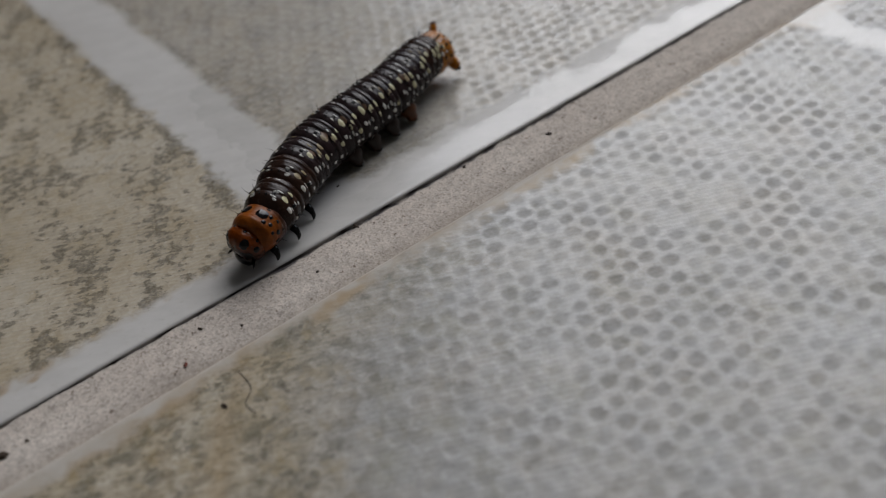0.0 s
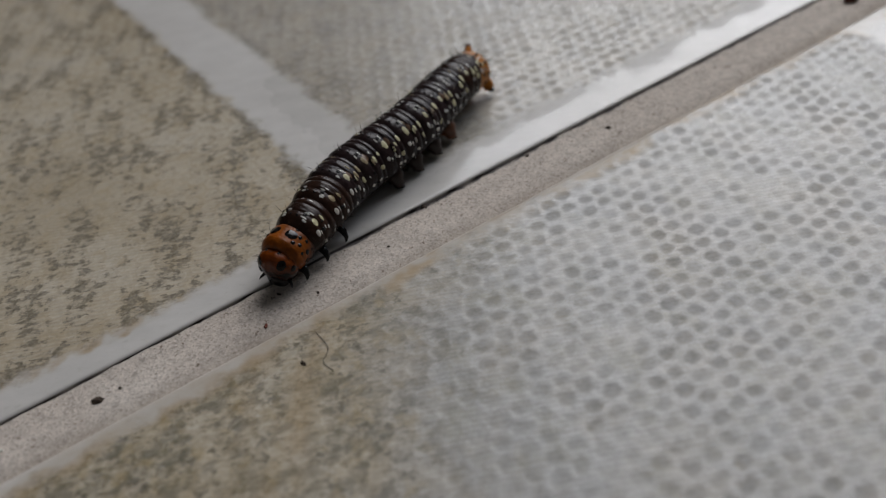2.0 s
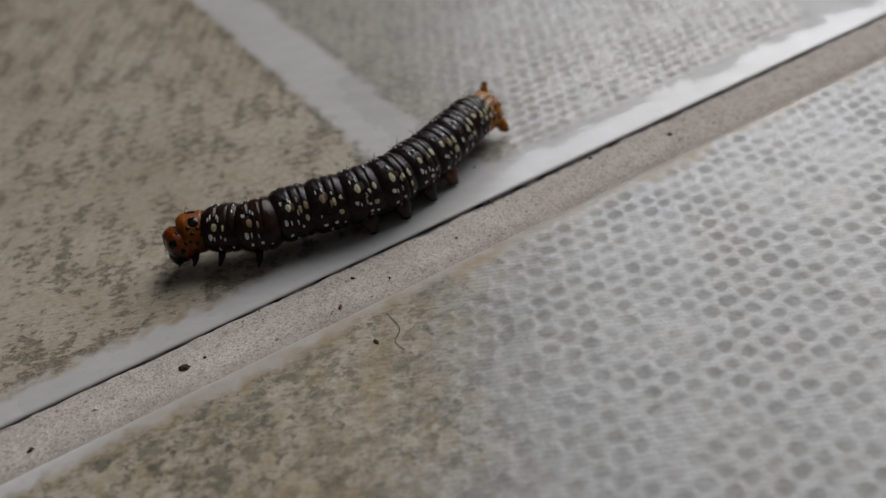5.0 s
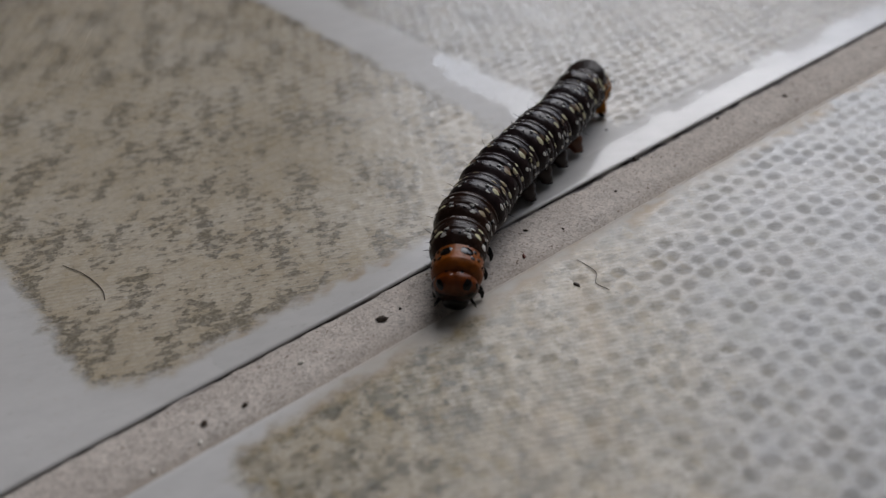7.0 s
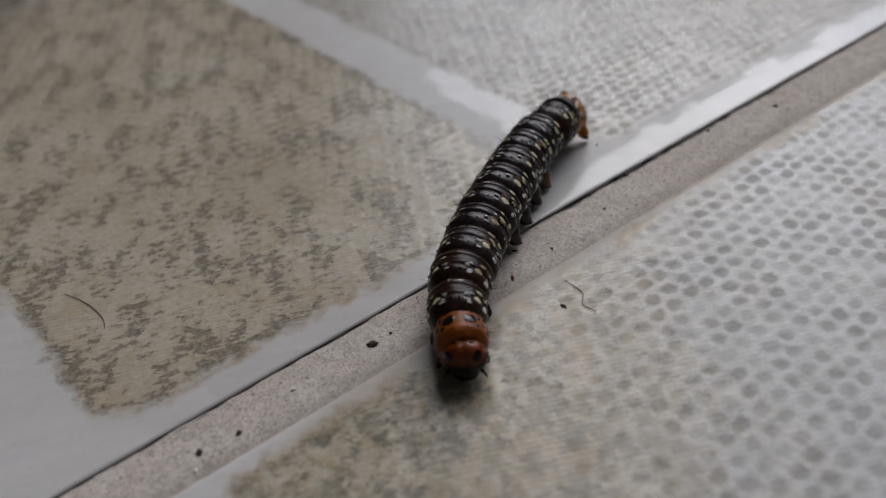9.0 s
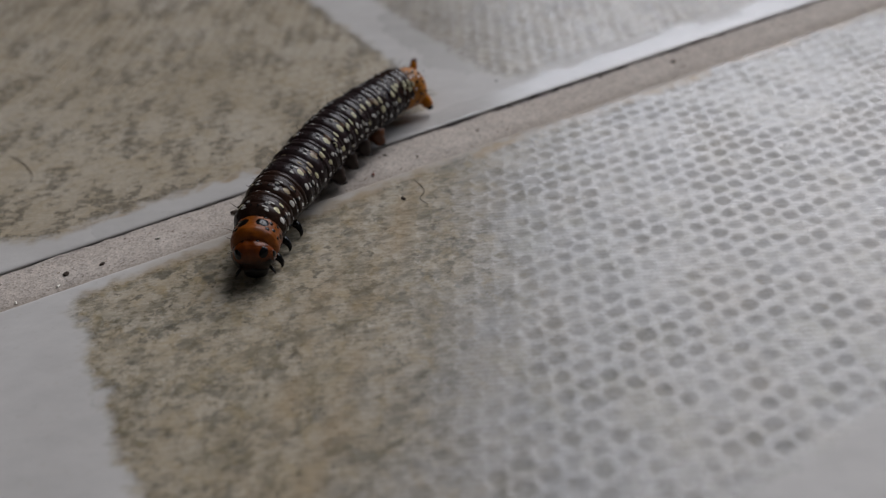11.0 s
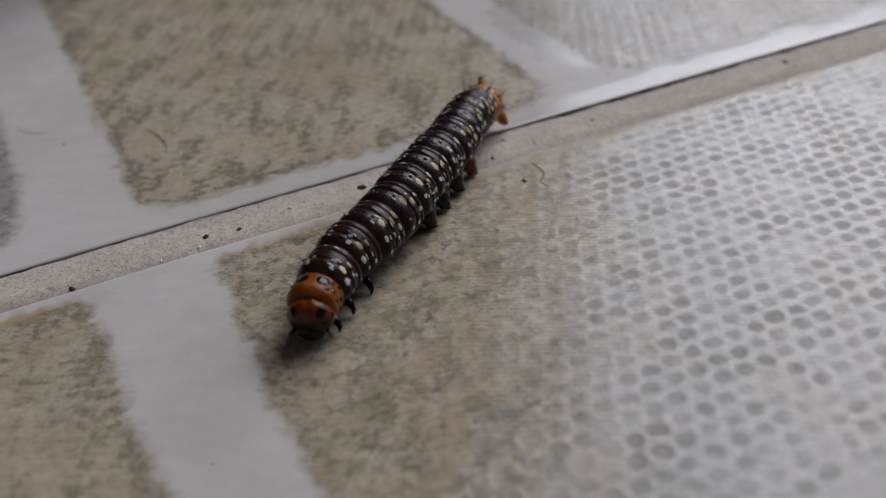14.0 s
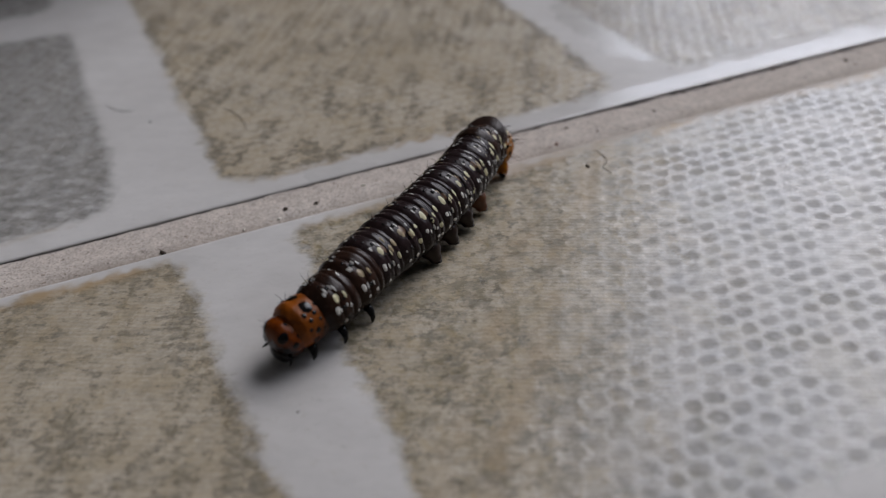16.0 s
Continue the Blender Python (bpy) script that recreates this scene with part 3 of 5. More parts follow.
def grout():
    xs = spread(-30e-3, 112e-3, 0.22e-3, -0.22, 0.28)
    rows = np.concatenate([[-0.1], np.linspace(-0.02, 0.84, 44), np.linspace(0.847, 1.003, 26), [1.1]])
    x, k = np.meshgrid(xs, rows)
    y = (EDGE_NEAR + near_shift(x)) * (1 - k) + (EDGE_FAR + far_shift(x)) * k
    z, crack, far, k = grout_height(x, y)
    verts = np.stack([x, y, z], -1).reshape(-1, 3)
    ny, nx = x.shape
    index = np.arange(ny * nx).reshape(ny, nx)
    quads = np.stack([index[:-1, :-1], index[:-1, 1:], index[1:, 1:], index[1:, :-1]], -1).reshape(-1, 4)
    me = bpy.data.meshes.new("grout_joint")
    me.from_pydata(verts.tolist(), [], quads.tolist())
    # nearly black along the far tile's foot, with blotches beside it
    joint_dark = 1 - smooth01(far - y, crack * 0.9, crack * 1.5 + 0.05e-3)
    joint_dark = joint_dark * np.clip(0.72 + 0.5 * value_noise(x / 0.9e-3, y * 0, 36) + 0.3 * value_noise(x / 0.25e-3, y / 0.1e-3, 41), 0, 1)
    where = np.maximum(np.exp(-((x - 45.5e-3) / 3.6e-3) ** 2), 0.55 * smooth01(value_noise(x / 3.5e-3, y * 0, 37), 0.2, 0.7))
    blot = where * (1 - smooth01(far - y, 0.25e-3, 0.3e-3 + 0.65e-3 * where)) * smooth01(value_noise(x / 0.45e-3, y / 0.3e-3, 38), -0.35, 0.15)
    # grows browner and darker towards the near tile
    near_brown = (1 - smooth01(k + 0.06 * value_noise(x / 5e-3, y / 1e-3, 39), 0.02, 0.30)) * (0.7 + 0.3 * value_noise(x / 1.5e-3, y / 1e-3, 40))
    for key, values in (("joint_dark", np.maximum(joint_dark, 0.9 * blot)), ("near_brown", near_brown)):
        a = me.attributes.new(key, "FLOAT", "POINT")
        a.data.foreach_set("value", np.clip(values, 0, 1).ravel().astype(np.float32))
    me.materials.append(GROUT)
    me.shade_smooth()
    tagged(new("grout_joint", me), "sandy beige cement grout between two floor tiles", "grout", kind="structure")


grout()


# ---- caterpillar ----
def segment_profile(reach, radius, creases, depth):
    """Radius along a body ring from its rear to its front: soft lobes between sharp creases, ends drawn in under the neighbours."""
    out = []
    n = 54
    for i in range(n + 1):
        x = (2 * i / n - 1) * reach
        r = radius * (1 - 0.085 * (max(abs(x) - 0.42 * reach, 0) / (0.32 * reach)) ** 1.6)
        for k, at in enumerate(creases):
            r -= radius * depth * (0.75 + 0.25 * (k % 2)) * max(0.0, 1 - abs(x - at * MM) / (0.30 * MM)) ** 2
        out.append((x, max(r, 0.3 * radius)))
    return out


def body_ring(profile, wide=1.0, tall=1.0, flat=0.16, seed=0, sides=48):
    """A ring of the body: round above, a little flat below, its folds deepest on the flanks."""
    bm = bmesh.new()
    rings = []
    for x, r in profile:
        ring = []
        for k in range(sides):
            a = k * math.tau / sides
            cy, cz = math.cos(a), math.sin(a)
            w = r * (1 + 0.022 * noise.noise(Vector((x * 900, cy * 2.2 + seed, cz * 2.2))) + 0.012 * noise.noise(Vector((x * 2600, cy * 5 + seed, cz * 5))))
            z = w * cz * tall
            if cz < 0:
                z *= 1 - flat
            ring.append(bm.verts.new((x, w * cy * wide, z)))
        rings.append(ring)
    for one, two in zip(rings, rings[1:]):
        for k in range(sides):
            bm.faces.new((one[k], one[(k + 1) % sides], two[(k + 1) % sides], two[k]))
    for ring, x in ((rings[0], profile[0][0]), (rings[-1], profile[-1][0])):
        c = bm.verts.new((x, 0, 0))
        for k in range(sides):
            bm.faces.new((ring[k], ring[(k + 1) % sides], c))
    return bm


def radius_at(profile, x):
    for (x0, r0), (x1, r1) in zip(profile, profile[1:]):
        if x0 <= x <= x1:
            return r0 + (r1 - r0) * (x - x0) / (x1 - x0)
    return profile[0][1]


def spot(bm, profile, x, degrees, half_x, half_w, lift=0.022 * MM, wide=1.0, tall=1.0, flat=0.16, seed=0):
    """A slightly domed spot that lies on a ring's skin. degrees: 90 is the back, 0 and 180 the sides."""
    rows = []
    for ring, k in ((1.0, 0.0), (0.7, 0.8), (0.0, 1.0)):
        row = []
        for n in range(10 if ring else 1):
            a = n * math.tau / 10
            wob = 1 + 0.22 * noise.noise(Vector((math.cos(a) * 1.3 + seed * 3.1, math.sin(a) * 1.3, seed)))
            px = x + ring * half_x * math.cos(a) * wob
            r = radius_at(profile, px)
            ang = radians(degrees) + ring * half_w * math.sin(a) * wob / r
            r += lift * (k * 1.3 - 0.3)
            z = r * math.sin(ang) * tall * (1 if math.sin(ang) > 0 else 1 - flat)
            row.append(bm.verts.new((px, r * math.cos(ang) * wide, z)))
        rows.append(row)
    for one, two in zip(rows, rows[1:]):
        for n in range(10):
            if len(two) == 1:
                bm.faces.new((one[n], one[(n + 1) % 10], two[0]))
            else:
                bm.faces.new((one[n], one[(n + 1) % 10], two[(n + 1) % 10], two[n]))


def bristle(bm, profile, x, degrees, length, lean=0.0, thick=0.03 * MM):
    r = radius_at(profile, x)
    a = radians(degrees)
    out = Vector((lean, math.cos(a), math.sin(a)))
    p = Vector((x, r * math.cos(a), r * math.sin(a) * (1 if math.sin(a) > 0 else 0.84)))
    tube(bm, [p - out * 0.05 * MM, p + out * length * 0.5, p + out * length + Vector((lean * length * 0.4, 0, 0))], [thick, thick * 0.7, thick * 0.15], 5)


def true_leg(parent, x, side, radius):
    """A jointed, hooked black leg."""
    bm = bmesh.new()
    s = side
    tube(bm, [(x, s * radius * 0.5, -radius * 0.55), (x + 0.15 * MM, s * radius * 0.82, -radius * 0.78), (x + 0.30 * MM, s * radius * 0.92, -radius * 0.94),
              (x + 0.42 * MM, s * radius * 0.92, -radius * 1.06), (x + 0.44 * MM, s * radius * 0.88, -radius * 1.13)], [0.42 * MM, 0.30 * MM, 0.20 * MM, 0.11 * MM, 0.03 * MM], 9)
    part("leg", bm, BLACK, parent, "black hooked leg")


def proleg(parent, x, side, radius, mat, height, label=""):
    """A fleshy stump with a widened sole and a dark rim of hooks."""
    bm = bmesh.new()
    s = side
    top, foot = -radius * 0.42, -height
    tube(bm, [(x, s * radius * 0.50, top), (x, s * radius * 0.74, top * 0.55 + foot * 0.45), (x, s * radius * 0.80, foot + 0.50 * MM), (x, s * radius * 0.86, foot + 0.26 * MM), (x, s * radius * 0.88, foot + 0.06 * MM)],
         [1.0 * MM, 0.90 * MM, 0.62 * MM, 0.58 * MM, 0.48 * MM], 14)
    stump = part("proleg", bm, mat, parent, label)
    bm = bmesh.new()
    blob(bm, (x, s * radius * 0.92, foot + 0.10 * MM), (0.46 * MM, 0.42 * MM, 0.10 * MM), 4, 0.25, 2)
    part("sole", bm, BLACK, stump, "dark rim of hooks")


def caterpillar():
    root = tagged(new("caterpillar"), "black caterpillar with cream spots and orange head and tail", "caterpillar")
    rng = random.Random(11)
    axis = 2.7 * MM
    out = []
    radii = [1.80, 2.02, 2.30, 2.50, 2.62, 2.68, 2.70, 2.68, 2.66, 2.60, 2.54, 2.42, 2.22]
    reaches = [1.35, 1.55, 1.85, 1.9, 2.05, 2.05, 2.05, 2.05, 2.05, 2.05, 2.05, 2.05, 1.95]
    for n in range(13):
        radius, reach = radii[n] * MM, reaches[n] * MM
        if n == 0:
            out.append(head(root, radius, 2 * reach))
            continue
        thorax, last = n in (1, 2, 3), n == 12
        creases = (-0.72, 0.10) if n > 3 else (-0.55, 0.45) if n > 1 else (-0.75,)
        profile = segment_profile(reach, radius, creases, 0.042 + 0.022 * rng.random())
        if n == 1:
            # the collar narrows over the head
            profile = [(x, r if x < 0 else radius * (1 - 0.07 * (x / reach) ** 2 - 0.17 * max(0.0, (x / reach - 0.55) / 0.45) ** 2)) for x, r in profile]
        if n in (2, 3):
            profile = [(x, r * (1 - 0.045 * x / reach)) for x, r in profile]
        if last:
            profile = [(x, (radius * (1 + 0.02 * x / MM)) * (0.06 + 0.94 * smooth_end((x + reach) / (2 * reach)))) for x, r in profile]
        skin = COLLAR_SKIN if n == 1 else TAIL_SKIN if last else THORAX_SKIN if n in (2, 3, 11) else SKIN
        seg = part("segment", body_ring(profile, seed=n * 5.0), skin, root,
                   "orange collar with black plates" if n == 1 else "dark tail end turning orange, with black dots" if last else "")
        if n == 1:
            collar_marks(seg, profile, rng)
        elif last:
            tail_marks(seg, profile, reach, radius, rng)
        else:
            ring_marks(seg, profile, n, rng)
        for side in (1, -1):
            for deg, x in ((66, 0.55), (34, 0.05), (14, 0.40), (-12, 0.05)):
                hair = bmesh.new()
                bristle(hair, profile, (x + rng.uniform(-0.2, 0.2)) * MM, 90 - side * (90 - deg), rng.uniform(0.45, 0.95) * MM, rng.uniform(-0.5, 0.3), 0.024 * MM)
                part("bristle", hair, BRISTLE, seg)
        if thorax:
            for side in (1, -1):
                true_leg(seg, 0.3 * MM, side, radius)
        if n in (6, 7, 8, 9):
            for side in (1, -1):
                proleg(seg, 0.0, side, radius, REAR_PROLEG if n == 9 else PROLEG, axis - 0.03 * MM, "amber brown fleshy proleg" if n == 9 else "dark brown fleshy proleg")
        out.append(seg)
    return root, out


def smooth_end(s):
    s = min(1.0, s / 0.42)
    return math.sqrt(max(0.0, 1 - (1 - s) ** 2))


def head(root, radius, length):
    bm = bmesh.new()
    back = -0.30 * MM
    blob(bm, (0, 0, 0), (length * 0.5, radius, radius), 3, 0.02, 4)
    for v in bm.verts:
        # two cheeks with a cleft between, a narrower chin and a flatter face
        cleft = math.exp(-(v.co.y / (0.2 * MM)) ** 2)
        if v.co.z > -0.2 * radius:
            v.co -= v.co.normalized() * 0.10 * MM * cleft
        if v.co.x > 0.25 * length:
            v.co.x = 0.25 * length + (v.co.x - 0.25 * length) * 0.8
        if v.co.z < 0:
            v.co.y *= 1 + 0.22 * v.co.z / radius
        v.co.x += back
    shell = part("head", bm, HEAD_AMBER, root, "shiny orange head with black spots")
    prof = [(back + length * (0.5 * math.cos(math.pi * (1 - k / 24))), max(0.02 * MM, radius * math.sin(math.pi * k / 24))) for k in range(25)]
    for side in (1, -1):
        for x, deg, a, b in ((0.20, 48, 0.40, 0.42), (-0.10, 70, 0.14, 0.16), (0.08, 14, 0.3, 0.3), (-0.14, 28, 0.18, 0.2), (0.33, 6, 0.2, 0.42)):
            mark = bmesh.new()
            spot(mark, prof, x * length + back, 90 - side * (90 - deg), a * MM, b * MM, 0.05 * MM, flat=0.0, seed=deg)
            part("black_spot", mark, BLACK, shell, "black spot")
    mouth = bmesh.new()
    blob(mouth, (0.30 * length + back, 0, -0.45 * radius), (0.62 * MM, 1.05 * MM, 0.85 * MM), 5, 0.08, 3)
    part("mouthparts", mouth, BLACK, shell, "black jaws and lip")
    for side in (1, -1):
        bm = bmesh.new()
        tube(bm, [(0.28 * length + back, side * 0.66 * radius, -0.3 * radius), (0.42 * length + back, side * 0.84 * radius, -0.4 * radius), (0.50 * length + back, side * 0.90 * radius, -0.46 * radius)],
             [0.15 * MM, 0.10 * MM, 0.02 * MM], 6)
        part("antenna", bm, BLACK, shell)
    rng = random.Random(5)
    for k in range(12):
        hair = bmesh.new()
        bristle(hair, prof, rng.uniform(-0.2, 0.3) * length + back, rng.uniform(10, 170), rng.uniform(0.3, 0.6) * MM, rng.uniform(0, 0.5), 0.02 * MM)
        part("bristle", hair, BRISTLE, shell)
    return shell


def collar_marks(seg, profile, rng):
    for side in (1, -1):
        for x, deg, a, b in ((0.10, 66, 0.50, 0.62), (0.62, 50, 0.2, 0.24), (-0.20, 46, 0.22, 0.2), (0.35, 34, 0.24, 0.2), (-0.42, 28, 0.16, 0.18), (0.60, 16, 0.18, 0.2), (0.05, 8, 0.26, 0.26),
                             (-0.55, 4, 0.14, 0.14), (0.30, -14, 0.24, 0.2), (-0.6, 62, 0.12, 0.2)):
            bm = bmesh.new()
            spot(bm, profile, x * MM, 90 - side * (90 - deg), a * MM, b * MM, 0.06 * MM, seed=rng.random() * 9)
            part("black_plate", bm, BLACK, seg, "black shield plate")


def tail_marks(seg, profile, reach, radius, rng):
    for side in (1, -1):
        for x, deg, a, b in ((0.75, 66, 0.17, 0.18), (0.15, 68, 0.17, 0.18), (-0.35, 70, 0.18, 0.2), (-0.95, 62, 0.16, 0.2), (0.55, 40, 0.2, 0.24), (-0.2, 38, 0.2, 0.22), (-1.0, 30, 0.18, 0.22), (0.6, 10, 0.2, 0.24), (-0.3, 4, 0.2, 0.22),
                             (-1.1, 2, 0.16, 0.2), (0.2, -18, 0.2, 0.22)):
            bm = bmesh.new()
            spot(bm, profile, x * MM, 90 - side * (90 - deg), a * MM, b * MM, 0.07 * MM, seed=rng.random() * 9)
            part("black_dot", bm, BLACK, seg, "black dot")
        for x, deg, a, w in ((1.0, 46, 0.15, 0.34), (0.7, 52, 0.14, 0.26), (0.85, 24, 0.16, 0.24), (0.25, 56, 0.12, 0.22), (1.05, 76, 0.08, 0.26), (0.2, 22, 0.12, 0.18), (0.45, 74, 0.07, 0.24), (-0.15, 58, 0.10, 0.22), (-0.7, 50, 0.09, 0.2), (0.1, 82, 0.06, 0.2), (-0.6, 80, 0.06, 0.2), (0.35, 38, 0.14, 0.3), (-0.45, 22, 0.1, 0.2)):
            bm = bmesh.new()
            spot(bm, profile, x * MM, 90 - side * (90 - deg), a * MM, w * MM, seed=rng.random() * 9)
            part("spot", bm, CREAM if w > 0.25 else WHITE, seg, "pale yellow oval" if w > 0.25 else "white dot")
        for k in range(12):
            hair = bmesh.new()
            bristle(hair, profile, rng.uniform(-1.3, 0.9) * MM, 90 - side * (90 - rng.uniform(0, 80)), rng.uniform(0.6, 1.2) * MM, rng.uniform(-1.0, -0.2), 0.026 * MM)
            part("bristle", hair, BRISTLE, seg)
    # one clasper is set down, the other is drawn up and sticks out behind
    for path, tip in ((((-0.3, 0.3, -0.2), (-0.9, 0.56, -0.36), (-1.18, 0.74, -0.58), (-1.28, 0.84, -0.78)), (-1.32, 0.89, -0.85)),
                      (((-0.7, -0.2, 0.2), (-1.45, -0.42, 0.48), (-1.80, -0.50, 0.72), (-2.0, -0.54, 0.92)), (-2.05, -0.55, 0.98))):
        bm = bmesh.new()
        down = path[0][1] > 0
        tube(bm, [(x * MM, y * radius, z * radius) for x, y, z in path], [0.95 * MM, 0.76 * MM, 0.60 * MM, 0.52 * MM] if down else [0.7 * MM, 0.48 * MM, 0.38 * MM, 0.34 * MM], 12)
        clasp = part("anal_proleg", bm, CLASPER, seg, "orange rear clasper")
        bm = bmesh.new()
        blob(bm, (tip[0] * MM, tip[1] * radius, tip[2] * radius), (0.42 * MM, 0.40 * MM, 0.2 * MM) if down else (0.34 * MM, 0.34 * MM, 0.18 * MM), 2, 0.2, 2)
        part("sole", bm, BLACK if down else REAR_PROLEG, clasp, "dark sole of the clasper")


def ring_marks(seg, profile, n, rng):
    """White dashes round the black warts of the back, a row of cream ovals along each flank, small white spots below."""
    j = lambda k: rng.uniform(-k, k)

    def one(mat, x, degrees, a, w, label):
        bm = bmesh.new()
        spot(bm, profile, x * MM, degrees, a * MM, w * MM, seed=rng.random() * 9)
        part("spot", bm, mat, seg, label)

    for side in (1, -1):
        at = lambda deg: 90 - side * (90 - deg)
        # warts, with a pale crescent before and behind
        for x, deg, size, crescent in ((0.62, 68, 0.19, 0.9), (0.95, 82, 0.1, 0.0), (0.0, 33, 0.12, 0.0), (0.28, 17, 0.2, 1.0), (0.05, -12, 0.15, 0.4)):
            bm = bmesh.new()
            spot(bm, profile, x * MM, at(deg), size * MM, size * MM, 0.10 * MM)
            part("wart", bm, BLACK, seg, "black wart")
            for k in (1, -1):
                if rng.random() < crescent:
                    one(WHITE, x + k * (size + 0.09), at(deg + j(4)), 0.075, 0.26 * rng.uniform(0.8, 1.2), "white crescent")
        # back
        for x, deg, a, w in ((0.15, 62, 0.07, 0.30), (-0.95, 76, 0.07, 0.26), (-0.45, 60, 0.085, 0.27), (1.05, 60, 0.10, 0.28)):
            if rng.random() < 0.5:
                one(WHITE if rng.random() < 0.7 else DULL_CREAM, x + j(0.08), at(deg + j(5)), a, w * rng.uniform(0.7, 1.3), "white dash")
        # flank row
        for x, deg, a, w in ((-1.12, 43, 0.22, 0.46), (-0.50, 38, 0.16, 0.42), (-0.18, 36, 0.12, 0.34), (0.52, 45, 0.25, 0.46)):
            if n in (2, 3) and x < -0.3:
                continue
            one(CREAM if rng.random() < 0.72 else DULL_CREAM, x + j(0.08), at(deg + j(5)), a * rng.uniform(0.8, 1.2), w * rng.uniform(0.75, 1.1), "pale yellow oval")
        if n > 3:
            one(TAN, 0.08 + j(0.1), at(50 + j(4)), 0.19 * rng.uniform(0.8, 1.15), 0.42 * rng.uniform(0.8, 1.1), "dull tan oval")
        # below the flank row
        for x, deg, a, w in ((-0.95, 16, 0.24, 0.32), (-0.35, 10, 0.13, 0.2), (0.95, 22, 0.17, 0.30), (-0.2, -2, 0.17, 0.22), (0.75, -6, 0.17, 0.24), (-0.95, -8, 0.15, 0.2), (0.3, -24, 0.16, 0.2)):
            if rng.random() < 0.85:
                one(CREAM if a > 0.2 else WHITE, x + j(0.1), at(deg + j(5)), a * rng.uniform(0.75, 1.2), w * rng.uniform(0.75, 1.2), "white dot")


BODY, SEGMENTS = caterpillar()

# ---- small things on the floor ----
def debris(name, x, y, z, size, mat, label, seed, category="debris"):
    bm = bmesh.new()
    blob(bm, (0, 0, 0), size, seed, 0.5, 2)
    me = bpy.data.meshes.new(name)
    bm.to_mesh(me)
    bm.free()
    me.materials.append(mat)
    ob = tagged(new(name, me), label, category)
    ob.matrix_basis = pose(x, y, z, 0, 0, seed * 47 % 180)
    return ob


def in_grout(name, x, y, size, mat, label, seed):
    """A grain bedded in the grout's surface."""
    x, y = x * MM, y * MM
    z = grout_height(np.array([[x]]), np.array([[y]]))[0][0, 0]
    return debris(name, x, y, z + 0.2 * size[2] * MM, tuple(k * MM for k in size), mat, label, seed)


in_grout("grit", 46.2, 1.35, (0.42, 0.22, 0.14), SPECK, "dark grit lying by the crack in the grout", 2)
in_grout("grit", 66.9, -0.9, (0.30, 0.2, 0.12), SPECK, "dark grit lying in the grout", 3)
in_grout("grit", 58.0, 0.95, (0.22, 0.16, 0.1), SPECK, "dark grit lying by the crack in the grout", 4)
in_grout("red_crumb", 28.1, -2.35, (0.26, 0.15, 0.14), RED_SPECK, "dark red crumb lying in the grout", 5)
in_grout("grit", 14.8, -0.75, (0.5, 0.32, 0.16), SPECK, "large dark grain lying in the grout", 7)
in_grout("grit", 2.6, -1.55, (0.26, 0.18, 0.12), SPECK, "dark grit lying in the grout", 8)
in_grout("grit", -0.3, -1.2, (0.34, 0.26, 0.14), SPECK, "dark grit lying in the grout", 9)
in_grout("grit", -12.0, -2.75, (0.55, 0.2, 0.14), SPECK, "long dark grain lying beside the near tile", 10)
in_grout("grit", 16.6, -0.7, (0.15, 0.12, 0.1), SPECK, "tiny dark grit lying in the grout", 16)
in_grout("grit", 33.2, -1.8, (0.15, 0.13, 0.1), SPECK, "tiny dark grit lying in the grout", 17)
in_grout("grit", 30.6, 0.15, (0.22, 0.12, 0.1), SPECK, "dark grit lying in the grout", 18)
in_grout("grit", 40.7, -1.0, (0.14, 0.12, 0.1), SPECK, "tiny dark grit lying in the grout", 19)
in_grout("pale_crumb", 7.7, -0.6, (0.24, 0.13, 0.13), PALE_SPECK, "pale chip lying in the grout", 11)
in_grout("pale_crumb", -1.2, -2.4, (0.2, 0.12, 0.1), PALE_SPECK, "pale chip lying in the grout", 20)
in_grout("pale_crumb", -4.6, -2.5, (0.2, 0.1, 0.1), PALE_SPECK, "pale chip lying in the grout", 21)
debris("crumb", 0.02841, -0.00803, 0.00000, (0.32 * MM, 0.15 * MM, 0.12 * MM), SPECK, "dark crumb on the near tile", 6)
debris("crumb", 0.04812, 0.00699, 0.00000, (0.16 * MM, 0.13 * MM, 0.08 * MM), SPECK, "tiny dark crumb on the far tile", 12)
debris("crumb", -0.01011, 0.02419, 0.00000, (0.16 * MM, 0.14 * MM, 0.08 * MM), SPECK, "tiny dark crumb on the far tile", 13)
debris("crumb", -0.00567, -0.02750, 0.00000, (0.08 * MM, 0.07 * MM, 0.05 * MM), SPECK, "tiny dark crumb on the near tile", 14)
debris("seed_husk", 0.10522, -0.00129, 0.00010, (1.0 * MM, 0.7 * MM, 0.5 * MM), RED_SPECK, "brown seed husk lying by the joint", 15)


